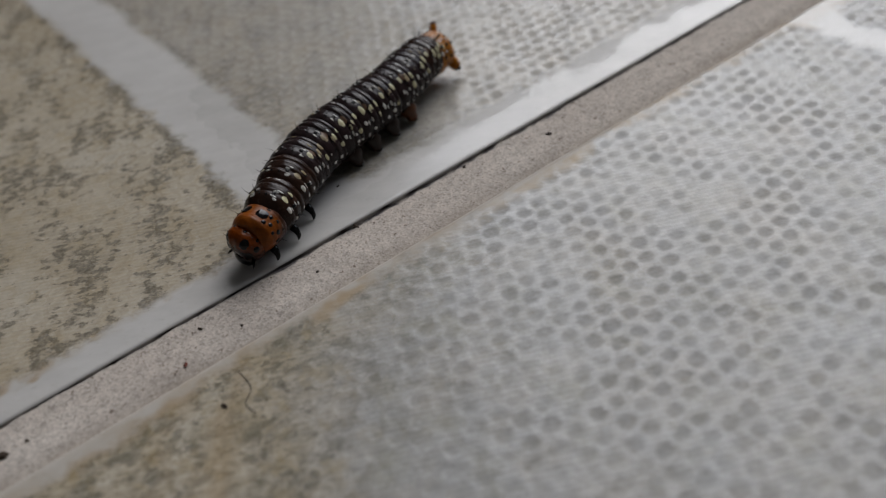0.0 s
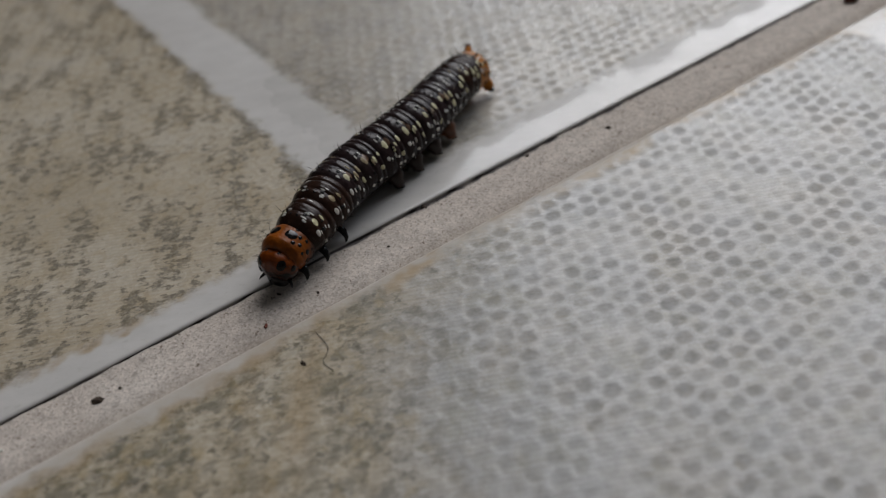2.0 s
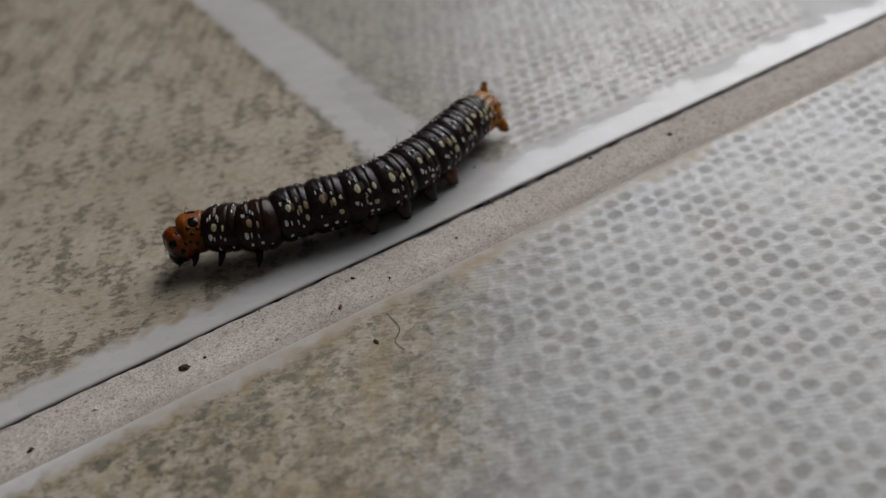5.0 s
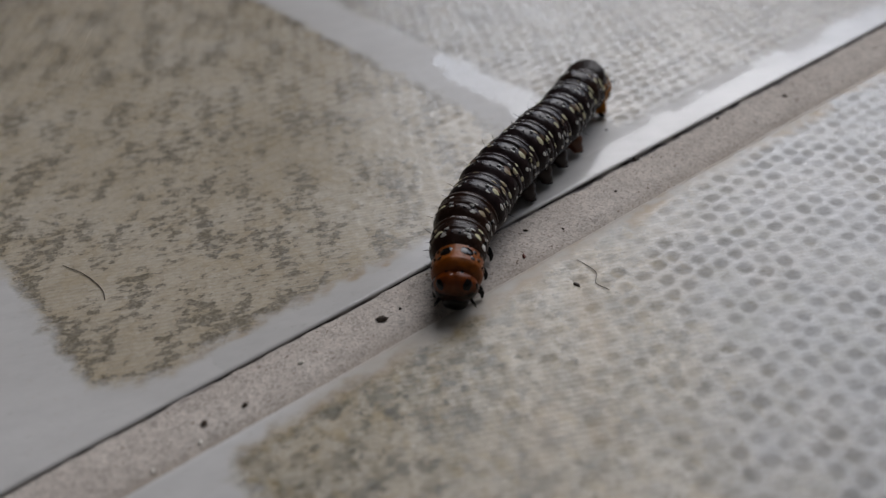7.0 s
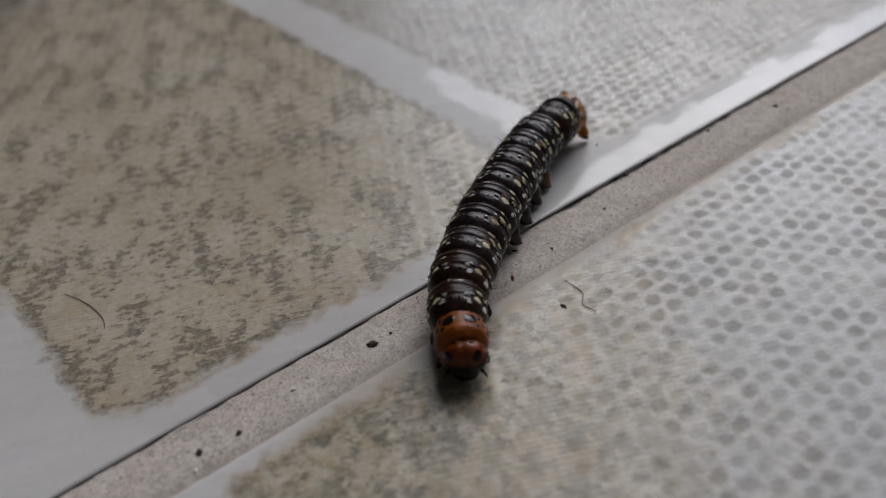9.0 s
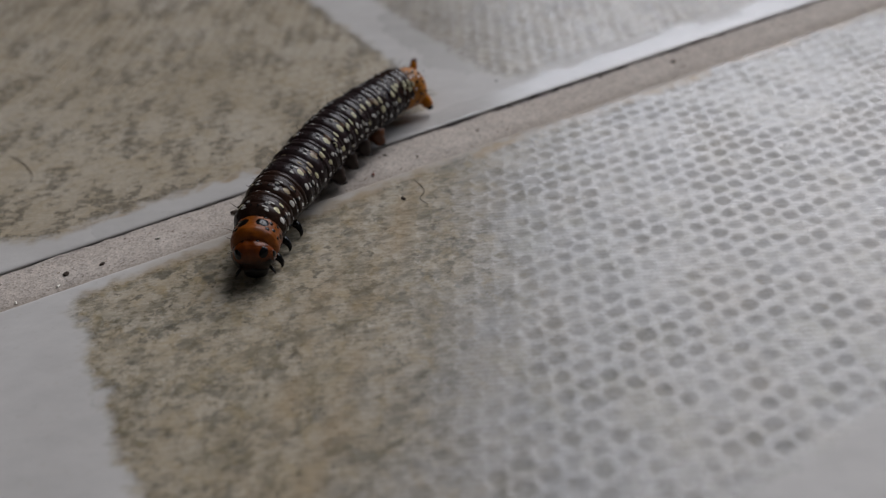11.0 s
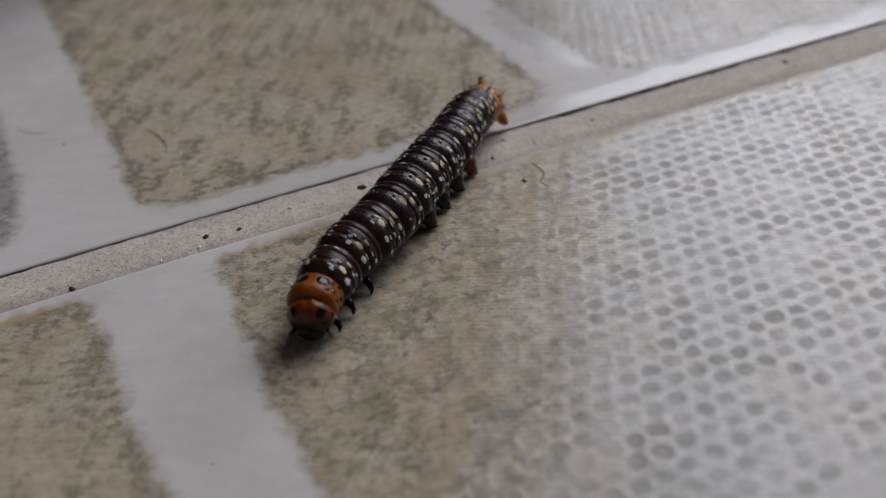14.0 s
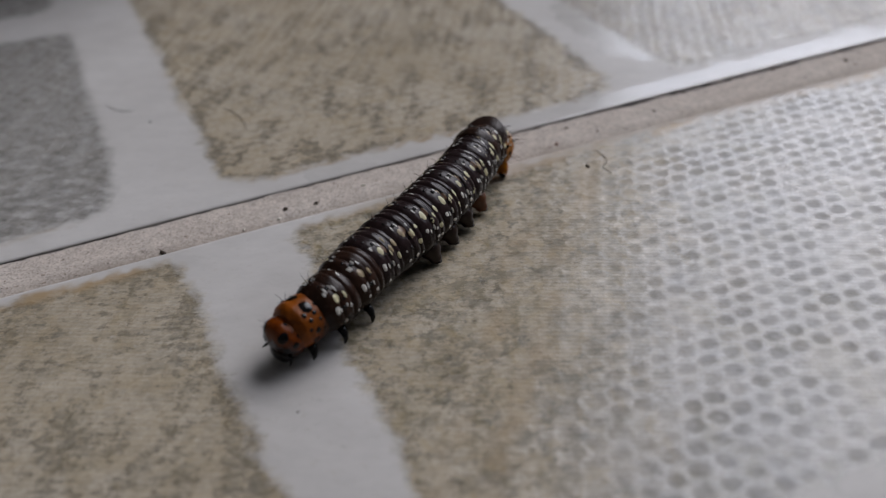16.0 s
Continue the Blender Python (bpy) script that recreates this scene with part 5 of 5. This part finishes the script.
    walk(SEGMENTS[6], [
        (0, pose(-0.00000, 0.00000, 0.00286, 0, 0.0, -6.5)),
        (0.5, pose(-0.00000, 0.00000, 0.00286, 0, -0.0, -1.7)),
        (1, pose(-0.00000, 0.00000, 0.00286, 0, 0.0, -5.1)),
        (1.5, pose(-0.00000, 0.00000, 0.00293, 0, -0.0, 2.5)),
        (2, pose(-0.00000, 0.00000, 0.00288, 0, -0.0, -6.8)),
        (2.5, pose(-0.00000, 0.00000, 0.00286, 0, 0.0, -2.6)),
        (3, pose(-0.00000, 0.00000, 0.00285, 0, -0.0, -1.9)),
        (3.2, pose(-0.00000, 0.00000, 0.00285, 0, -0.0, -0.2)),
        (5.3, pose(-0.00000, 0.00000, 0.00284, 0, 0.0, -11.6)),
        (5.5, pose(-0.00000, 0.00000, 0.00284, 0, -0.0, -7.1)),
        (5.7, pose(-0.00000, 0.00000, 0.00285, 0, 0.0, -4.4)),
        (6, pose(-0.00000, 0.00000, 0.00286, 0, 0.0, -9.5)),
        (6.5, pose(-0.00000, 0.00000, 0.00287, 0, -0.0, -5.2)),
        (7, pose(-0.00000, 0.00000, 0.00288, 0, -0.0, -4.3)),
        (7.5, pose(-0.00000, 0.00000, 0.00287, 0, -0.0, -2.8)),
        (8, pose(-0.00000, 0.00000, 0.00286, 0, -0.0, -3.4)),
        (8.2, pose(-0.00000, 0.00000, 0.00286, 0, -0.0, -2.3)),
        (10.3, pose(-0.00000, 0.00000, 0.00288, 0, 0.0, 0.8)),
        (10.5, pose(-0.00000, 0.00000, 0.00288, 0, 0.0, 1.5)),
        (10.7, pose(-0.00000, 0.00000, 0.00290, 0, 0.0, 1.2)),
        (11, pose(-0.00000, 0.00000, 0.00292, 0, -0.0, 1.8)),
        (11.5, pose(-0.00000, 0.00000, 0.00288, 0, 0.0, -2.6)),
        (12, pose(-0.00000, 0.00000, 0.00287, 0, 0.0, 0.8)),
        (12.5, pose(-0.00000, 0.00000, 0.00287, 0, -0.0, -3.2)),
        (13, pose(-0.00000, 0.00000, 0.00292, 0, 0.0, 1.6)),
        (13.5, pose(-0.00000, 0.00000, 0.00287, 0, 0.0, -5.3)),
        (14, pose(-0.00000, 0.00000, 0.00286, 0, 0.0, 0.2)),
        (14.5, pose(-0.00000, 0.00000, 0.00289, 0, -0.0, -2.3)),
        (15, pose(-0.00000, 0.00000, 0.00293, 0, 0.0, -3.6)),
        (15.5, pose(-0.00000, 0.00000, 0.00288, 0, 0.0, -3.2)),
        (16, pose(-0.00000, 0.00000, 0.00288, 0, 0.0, -5.2)),
    ])
    walk(SEGMENTS[7], [
        (0, pose(-0.00267, 0.00039, 0.00290, 0, 0.0, -8.1)),
        (0.5, pose(-0.00284, 0.00015, 0.00290, 0, 0.0, -4.1)),
        (1, pose(-0.00289, 0.00023, 0.00290, 0, -0.0, -3.0)),
        (1.5, pose(-0.00271, -0.00015, 0.00311, 0, -0.0, 2.0)),
        (2, pose(-0.00277, 0.00032, 0.00297, 0, -0.0, -5.4)),
        (2.5, pose(-0.00298, 0.00014, 0.00290, 0, -0.0, -1.7)),
        (3, pose(-0.00280, 0.00010, 0.00289, 0, -0.0, -1.2)),
        (3.2, pose(-0.00267, -0.00011, 0.00289, 0, -0.0, 4.4)),
        (5.3, pose(-0.00314, 0.00039, 0.00287, 0, -0.0, 0.2)),
        (5.5, pose(-0.00317, 0.00022, 0.00287, 0, 0.0, -0.2)),
        (5.7, pose(-0.00290, 0.00015, 0.00288, 0, -0.0, -0.1)),
        (6, pose(-0.00317, 0.00019, 0.00290, 0, 0.0, 1.4)),
        (6.5, pose(-0.00320, 0.00025, 0.00294, 0, -0.0, -4.7)),
        (7, pose(-0.00308, 0.00036, 0.00297, 0, -0.0, -6.0)),
        (7.5, pose(-0.00293, 0.00020, 0.00294, 0, 0.0, -4.3)),
        (8, pose(-0.00300, 0.00025, 0.00291, 0, 0.0, -5.8)),
        (8.2, pose(-0.00310, 0.00019, 0.00290, 0, 0.0, -3.8)),
        (10.3, pose(-0.00311, 0.00001, 0.00297, 0, 0.0, -1.1)),
        (10.5, pose(-0.00289, -0.00004, 0.00297, 0, -0.0, -0.1)),
        (10.7, pose(-0.00298, -0.00007, 0.00301, 0, -0.0, 0.9)),
        (11, pose(-0.00261, -0.00002, 0.00308, 0, -0.0, -1.4)),
        (11.5, pose(-0.00269, -0.00002, 0.00297, 0, -0.0, 0.5)),
        (12, pose(-0.00318, -0.00001, 0.00295, 0, 0.0, -1.4)),
        (12.5, pose(-0.00276, 0.00020, 0.00294, 0, -0.0, -3.1)),
        (13, pose(-0.00277, -0.00004, 0.00308, 0, -0.0, -0.4)),
        (13.5, pose(-0.00296, 0.00030, 0.00294, 0, 0.0, -6.1)),
        (14, pose(-0.00305, -0.00001, 0.00290, 0, 0.0, -0.7)),
        (14.5, pose(-0.00267, 0.00007, 0.00301, 0, -0.0, -2.0)),
        (15, pose(-0.00242, 0.00022, 0.00311, 0, -0.0, -5.3)),
        (15.5, pose(-0.00266, 0.00014, 0.00297, 0, 0.0, -3.1)),
        (16, pose(-0.00271, 0.00013, 0.00297, 0, 0.0, -1.8)),
    ])
    walk(SEGMENTS[8], [
        (0, pose(-0.00534, 0.00076, 0.00293, 0, -0.0, -6.7)),
        (0.5, pose(-0.00568, 0.00041, 0.00293, 0, -0.0, -2.7)),
        (1, pose(-0.00580, 0.00031, 0.00293, 0, 0.0, 0.6)),
        (1.5, pose(-0.00541, -0.00018, 0.00323, 0, -0.0, 0.3)),
        (2, pose(-0.00556, 0.00052, 0.00303, 0, -0.0, -0.8)),
        (2.5, pose(-0.00596, 0.00018, 0.00293, 0, 0.0, 0.8)),
        (3, pose(-0.00560, 0.00012, 0.00292, 0, -0.0, 0.2)),
        (3.2, pose(-0.00533, -0.00041, 0.00292, 0, -0.0, 4.4)),
        (5.3, pose(-0.00627, -0.00003, 0.00288, 0, -0.0, 10.7)),
        (5.5, pose(-0.00633, 0.00002, 0.00288, 0, -0.0, 7.1)),
        (5.7, pose(-0.00579, 0.00001, 0.00290, 0, 0.0, 6.8)),
        (6, pose(-0.00633, -0.00015, 0.00293, 0, -0.0, 7.2)),
        (6.5, pose(-0.00639, 0.00052, 0.00298, 0, -0.0, -3.9)),
        (7, pose(-0.00615, 0.00065, 0.00303, 0, -0.0, -6.0)),
        (7.5, pose(-0.00579, 0.00043, 0.00299, 0, -0.0, -5.9)),
        (8, pose(-0.00596, 0.00060, 0.00295, 0, -0.0, -7.7)),
        (8.2, pose(-0.00617, 0.00041, 0.00293, 0, -0.0, -5.2)),
        (10.3, pose(-0.00622, 0.00011, 0.00302, 0, -0.0, -2.6)),
        (10.5, pose(-0.00577, 0.00002, 0.00303, 0, 0.0, -2.6)),
        (10.7, pose(-0.00596, -0.00008, 0.00309, 0, 0.0, -0.4)),
        (11, pose(-0.00522, 0.00013, 0.00318, 0, 0.0, -5.6)),
        (11.5, pose(-0.00538, -0.00005, 0.00303, 0, -0.0, -0.3)),
        (12, pose(-0.00636, 0.00015, 0.00300, 0, -0.0, -2.7)),
        (12.5, pose(-0.00553, 0.00030, 0.00298, 0, 0.0, -0.4)),
        (13, pose(-0.00554, 0.00004, 0.00318, 0, 0.0, -4.1)),
        (13.5, pose(-0.00593, 0.00063, 0.00298, 0, -0.0, -4.7)),
        (14, pose(-0.00610, 0.00007, 0.00293, 0, -0.0, -1.3)),
        (14.5, pose(-0.00534, 0.00019, 0.00308, 0, 0.0, -3.1)),
        (15, pose(-0.00483, 0.00045, 0.00323, 0, 0.0, -6.0)),
        (15.5, pose(-0.00532, 0.00029, 0.00303, 0, -0.0, -2.2)),
        (16, pose(-0.00542, 0.00017, 0.00303, 0, -0.0, 0.2)),
    ])
    walk(SEGMENTS[9], [
        (0, pose(-0.00803, 0.00102, 0.00290, 0, -0.0, -2.2)),
        (0.5, pose(-0.00853, 0.00042, 0.00290, 0, 0.0, 1.9)),
        (1, pose(-0.00870, 0.00017, 0.00290, 0, -0.0, 3.5)),
        (1.5, pose(-0.00812, -0.00019, 0.00311, 0, 0.0, -3.1)),
        (2, pose(-0.00835, 0.00039, 0.00297, 0, -0.0, 3.5)),
        (2.5, pose(-0.00893, 0.00006, 0.00290, 0, -0.0, 2.3)),
        (3, pose(-0.00841, 0.00008, 0.00289, 0, 0.0, 2.6)),
        (3.2, pose(-0.00800, -0.00052, 0.00289, 0, 0.0, -2.2)),
        (5.3, pose(-0.00925, -0.00077, 0.00287, 0, -0.0, 16.9)),
        (5.5, pose(-0.00934, -0.00056, 0.00287, 0, 0.0, 15.2)),
        (5.7, pose(-0.00849, -0.00051, 0.00288, 0, -0.0, 13.3)),
        (6, pose(-0.00948, -0.00061, 0.00290, 0, 0.0, 9.1)),
        (6.5, pose(-0.00958, 0.00069, 0.00294, 0, 0.0, 0.0)),
        (7, pose(-0.00921, 0.00100, 0.00297, 0, -0.0, -3.3)),
        (7.5, pose(-0.00864, 0.00079, 0.00294, 0, -0.0, -8.5)),
        (8, pose(-0.00890, 0.00105, 0.00291, 0, -0.0, -8.5)),
        (8.2, pose(-0.00922, 0.00075, 0.00290, 0, -0.0, -8.6)),
        (10.3, pose(-0.00933, 0.00028, 0.00297, 0, -0.0, -3.8)),
        (10.5, pose(-0.00865, 0.00021, 0.00297, 0, -0.0, -4.6)),
        (10.7, pose(-0.00894, -0.00003, 0.00301, 0, -0.0, -1.7)),
        (11, pose(-0.00780, 0.00049, 0.00308, 0, -0.0, -8.5)),
        (11.5, pose(-0.00808, 0.00001, 0.00297, 0, -0.0, -2.1)),
        (12, pose(-0.00954, 0.00029, 0.00295, 0, -0.0, -2.4)),
        (12.5, pose(-0.00830, 0.00024, 0.00294, 0, -0.0, 3.4)),
        (13, pose(-0.00829, 0.00035, 0.00308, 0, -0.0, -5.2)),
        (13.5, pose(-0.00890, 0.00079, 0.00294, 0, 0.0, 1.5)),
        (14, pose(-0.00916, 0.00013, 0.00290, 0, -0.0, 1.5)),
        (14.5, pose(-0.00801, 0.00036, 0.00301, 0, -0.0, -3.3)),
        (15, pose(-0.00725, 0.00073, 0.00311, 0, -0.0, -6.7)),
        (15.5, pose(-0.00795, 0.00034, 0.00297, 0, 0.0, -1.1)),
        (16, pose(-0.00814, 0.00012, 0.00297, 0, 0.0, 3.0)),
    ])
    walk(SEGMENTS[10], [
        (0, pose(-0.01073, 0.00096, 0.00291, 0, -0.0, 1.5)),
        (0.5, pose(-0.01137, 0.00021, 0.00291, 0, -0.0, 4.2)),
        (1, pose(-0.01160, -0.00005, 0.00299, 0, -2.8, 4.7)),
        (1.5, pose(-0.01082, 0.00011, 0.00300, 0, -0.8, -4.5)),
        (2, pose(-0.01114, 0.00018, 0.00295, 0, -0.8, 3.1)),
        (2.5, pose(-0.01191, -0.00006, 0.00291, 0, -0.2, 0.4)),
        (3, pose(-0.01120, -0.00014, 0.00293, 0, -0.8, -0.9)),
        (3.2, pose(-0.01067, -0.00021, 0.00294, 0, -1.2, -10.0)),
        (5.3, pose(-0.01212, -0.00181, 0.00289, 0, -0.0, 21.2)),
        (5.5, pose(-0.01223, -0.00158, 0.00289, 0, -0.0, 20.1)),
        (5.7, pose(-0.01114, -0.00125, 0.00291, 0, -0.4, 17.5)),
        (6, pose(-0.01261, -0.00116, 0.00292, 0, -0.6, 10.4)),
        (6.5, pose(-0.01278, 0.00051, 0.00293, 0, -0.4, 3.4)),
        (7, pose(-0.01229, 0.00100, 0.00304, 0, -3.6, 0.3)),
        (7.5, pose(-0.01147, 0.00128, 0.00294, 0, -0.6, -9.3)),
        (8, pose(-0.01186, 0.00148, 0.00292, 0, -0.2, -6.0)),
        (8.2, pose(-0.01225, 0.00133, 0.00291, 0, -0.2, -10.0)),
        (10.3, pose(-0.01243, 0.00053, 0.00305, 0, -4.0, -5.5)),
        (10.5, pose(-0.01153, 0.00047, 0.00305, 0, -4.0, -5.1)),
        (10.7, pose(-0.01192, 0.00011, 0.00301, 0, -2.0, -4.7)),
        (11, pose(-0.01038, 0.00090, 0.00297, 0, -0.0, -8.0)),
        (11.5, pose(-0.01077, 0.00015, 0.00293, 0, -0.0, -5.6)),
        (12, pose(-0.01272, 0.00042, 0.00292, 0, -0.0, -3.0)),
        (12.5, pose(-0.01107, -0.00003, 0.00299, 0, -2.4, 3.9)),
        (13, pose(-0.01098, 0.00054, 0.00300, 0, -1.0, -0.6)),
        (13.5, pose(-0.01176, 0.00048, 0.00292, 0, -0.0, 6.5)),
        (14, pose(-0.01213, -0.00008, 0.00292, 0, -0.4, 3.8)),
        (14.5, pose(-0.01068, 0.00050, 0.00306, 0, -4.0, 0.3)),
        (15, pose(-0.00966, 0.00102, 0.00304, 0, -2.0, -4.9)),
        (15.5, pose(-0.01058, 0.00039, 0.00296, 0, -1.0, -1.4)),
        (16, pose(-0.01084, -0.00011, 0.00305, 0, -4.0, 5.8)),
    ])
    walk(SEGMENTS[11], [
        (0, pose(-0.01343, 0.00088, 0.00288, 0, -0.0, -1.8)),
        (0.5, pose(-0.01421, 0.00001, 0.00288, 0, -0.0, 3.4)),
        (1, pose(-0.01436, -0.00029, 0.00304, 0, -14.0, 5.4)),
        (1.5, pose(-0.01349, 0.00024, 0.00294, 0, -4.0, -2.1)),
        (2, pose(-0.01389, 0.00009, 0.00293, 0, -4.0, 1.6)),
        (2.5, pose(-0.01488, 0.00001, 0.00290, 0, -1.0, -2.0)),
        (3, pose(-0.01390, 0.00015, 0.00293, 0, -4.0, -13.8)),
        (3.2, pose(-0.01316, 0.00038, 0.00295, 0, -6.0, -19.3)),
        (5.3, pose(-0.01485, -0.00294, 0.00288, 0, -0.0, 19.0)),
        (5.5, pose(-0.01499, -0.00263, 0.00288, 0, -0.0, 17.1)),
        (5.7, pose(-0.01372, -0.00217, 0.00291, 0, -2.0, 17.1)),
        (6, pose(-0.01561, -0.00173, 0.00292, 0, -3.0, 10.7)),
        (6.5, pose(-0.01596, 0.00031, 0.00291, 0, -2.0, 3.0)),
        (7, pose(-0.01519, 0.00096, 0.00309, 0, -18.0, -2.6)),
        (7.5, pose(-0.01417, 0.00170, 0.00292, 0, -3.0, -9.4)),
        (8, pose(-0.01473, 0.00166, 0.00290, 0, -1.0, -5.6)),
        (8.2, pose(-0.01518, 0.00180, 0.00290, 0, -1.0, -9.1)),
        (10.3, pose(-0.01532, 0.00086, 0.00311, 0, -20.0, -8.4)),
        (10.5, pose(-0.01420, 0.00070, 0.00311, 0, -20.0, -6.1)),
        (10.7, pose(-0.01478, 0.00046, 0.00300, 0, -10.0, -12.2)),
        (11, pose(-0.01298, 0.00122, 0.00290, 0, -0.0, -15.2)),
        (11.5, pose(-0.01343, 0.00053, 0.00289, 0, -0.0, -7.8)),
        (12, pose(-0.01589, 0.00062, 0.00289, 0, -0.0, -3.8)),
        (12.5, pose(-0.01371, -0.00014, 0.00302, 0, -12.0, -0.2)),
        (13, pose(-0.01364, 0.00041, 0.00295, 0, -5.0, 2.0)),
        (13.5, pose(-0.01462, 0.00014, 0.00289, 0, -0.0, 1.3)),
        (14, pose(-0.01510, -0.00027, 0.00291, 0, -2.0, -0.6)),
        (14.5, pose(-0.01316, 0.00034, 0.00311, 0, -20.0, 2.5)),
        (15, pose(-0.01183, 0.00113, 0.00301, 0, -10.0, -3.8)),
        (15.5, pose(-0.01316, 0.00047, 0.00294, 0, -5.0, -2.6)),
        (16, pose(-0.01335, -0.00043, 0.00311, 0, -20.0, 0.1)),
    ])
    walk(SEGMENTS[12], [
        (0, pose(-0.01611, 0.00113, 0.00268, 0, -0.0, -7.0)),
        (0.5, pose(-0.01706, -0.00012, 0.00268, 0, -0.0, 2.0)),
        (1, pose(-0.01687, -0.00054, 0.00258, 0, -36.4, 5.4)),
        (1.5, pose(-0.01608, 0.00031, 0.00265, 0, -10.4, 3.2)),
        (2, pose(-0.01658, 0.00003, 0.00265, 0, -10.4, 1.4)),
        (2.5, pose(-0.01782, 0.00014, 0.00267, 0, -2.6, -3.7)),
        (3, pose(-0.01635, 0.00110, 0.00265, 0, -10.4, -25.9)),
        (3.2, pose(-0.01536, 0.00139, 0.00264, 0, -15.6, -29.8)),
        (5.3, pose(-0.01768, -0.00372, 0.00268, 0, -0.0, 12.5)),
        (5.5, pose(-0.01786, -0.00331, 0.00268, 0, -0.0, 10.5)),
        (5.7, pose(-0.01632, -0.00287, 0.00267, 0, -5.2, 5.2)),
        (6, pose(-0.01856, -0.00228, 0.00266, 0, -7.8, 10.2)),
        (6.5, pose(-0.01900, 0.00018, 0.00267, 0, -5.2, -1.7)),
        (7, pose(-0.01777, 0.00111, 0.00255, 0, -46.8, -14.3)),
        (7.5, pose(-0.01680, 0.00215, 0.00266, 0, -7.8, -13.1)),
        (8, pose(-0.01756, 0.00203, 0.00267, 0, -2.6, -12.1)),
        (8.2, pose(-0.01808, 0.00226, 0.00267, 0, -2.6, -11.8)),
        (10.3, pose(-0.01785, 0.00129, 0.00253, 0, -52.0, -15.2)),
        (10.5, pose(-0.01655, 0.00089, 0.00253, 0, -52.0, -20.1)),
        (10.7, pose(-0.01720, 0.00145, 0.00261, 0, -26.0, -26.2)),
        (11, pose(-0.01510, 0.00218, 0.00268, 0, -0.0, -29.2)),
        (11.5, pose(-0.01596, 0.00086, 0.00268, 0, -0.0, -12.5)),
        (12, pose(-0.01893, 0.00083, 0.00268, 0, -0.0, -10.5)),
        (12.5, pose(-0.01614, -0.00012, 0.00259, 0, -31.2, -14.2)),
        (13, pose(-0.01620, 0.00033, 0.00264, 0, -13.0, -5.6)),
        (13.5, pose(-0.01748, 0.00035, 0.00268, 0, -0.0, -7.5)),
        (14, pose(-0.01802, -0.00003, 0.00267, 0, -5.2, -7.0)),
        (14.5, pose(-0.01529, 0.00012, 0.00253, 0, -52.0, -11.5)),
        (15, pose(-0.01383, 0.00126, 0.00261, 0, -26.0, -8.7)),
        (15.5, pose(-0.01565, 0.00062, 0.00264, 0, -13.0, -3.8)),
        (16, pose(-0.01548, -0.00030, 0.00253, 0, -52.0, -13.9)),
    ])


motions()
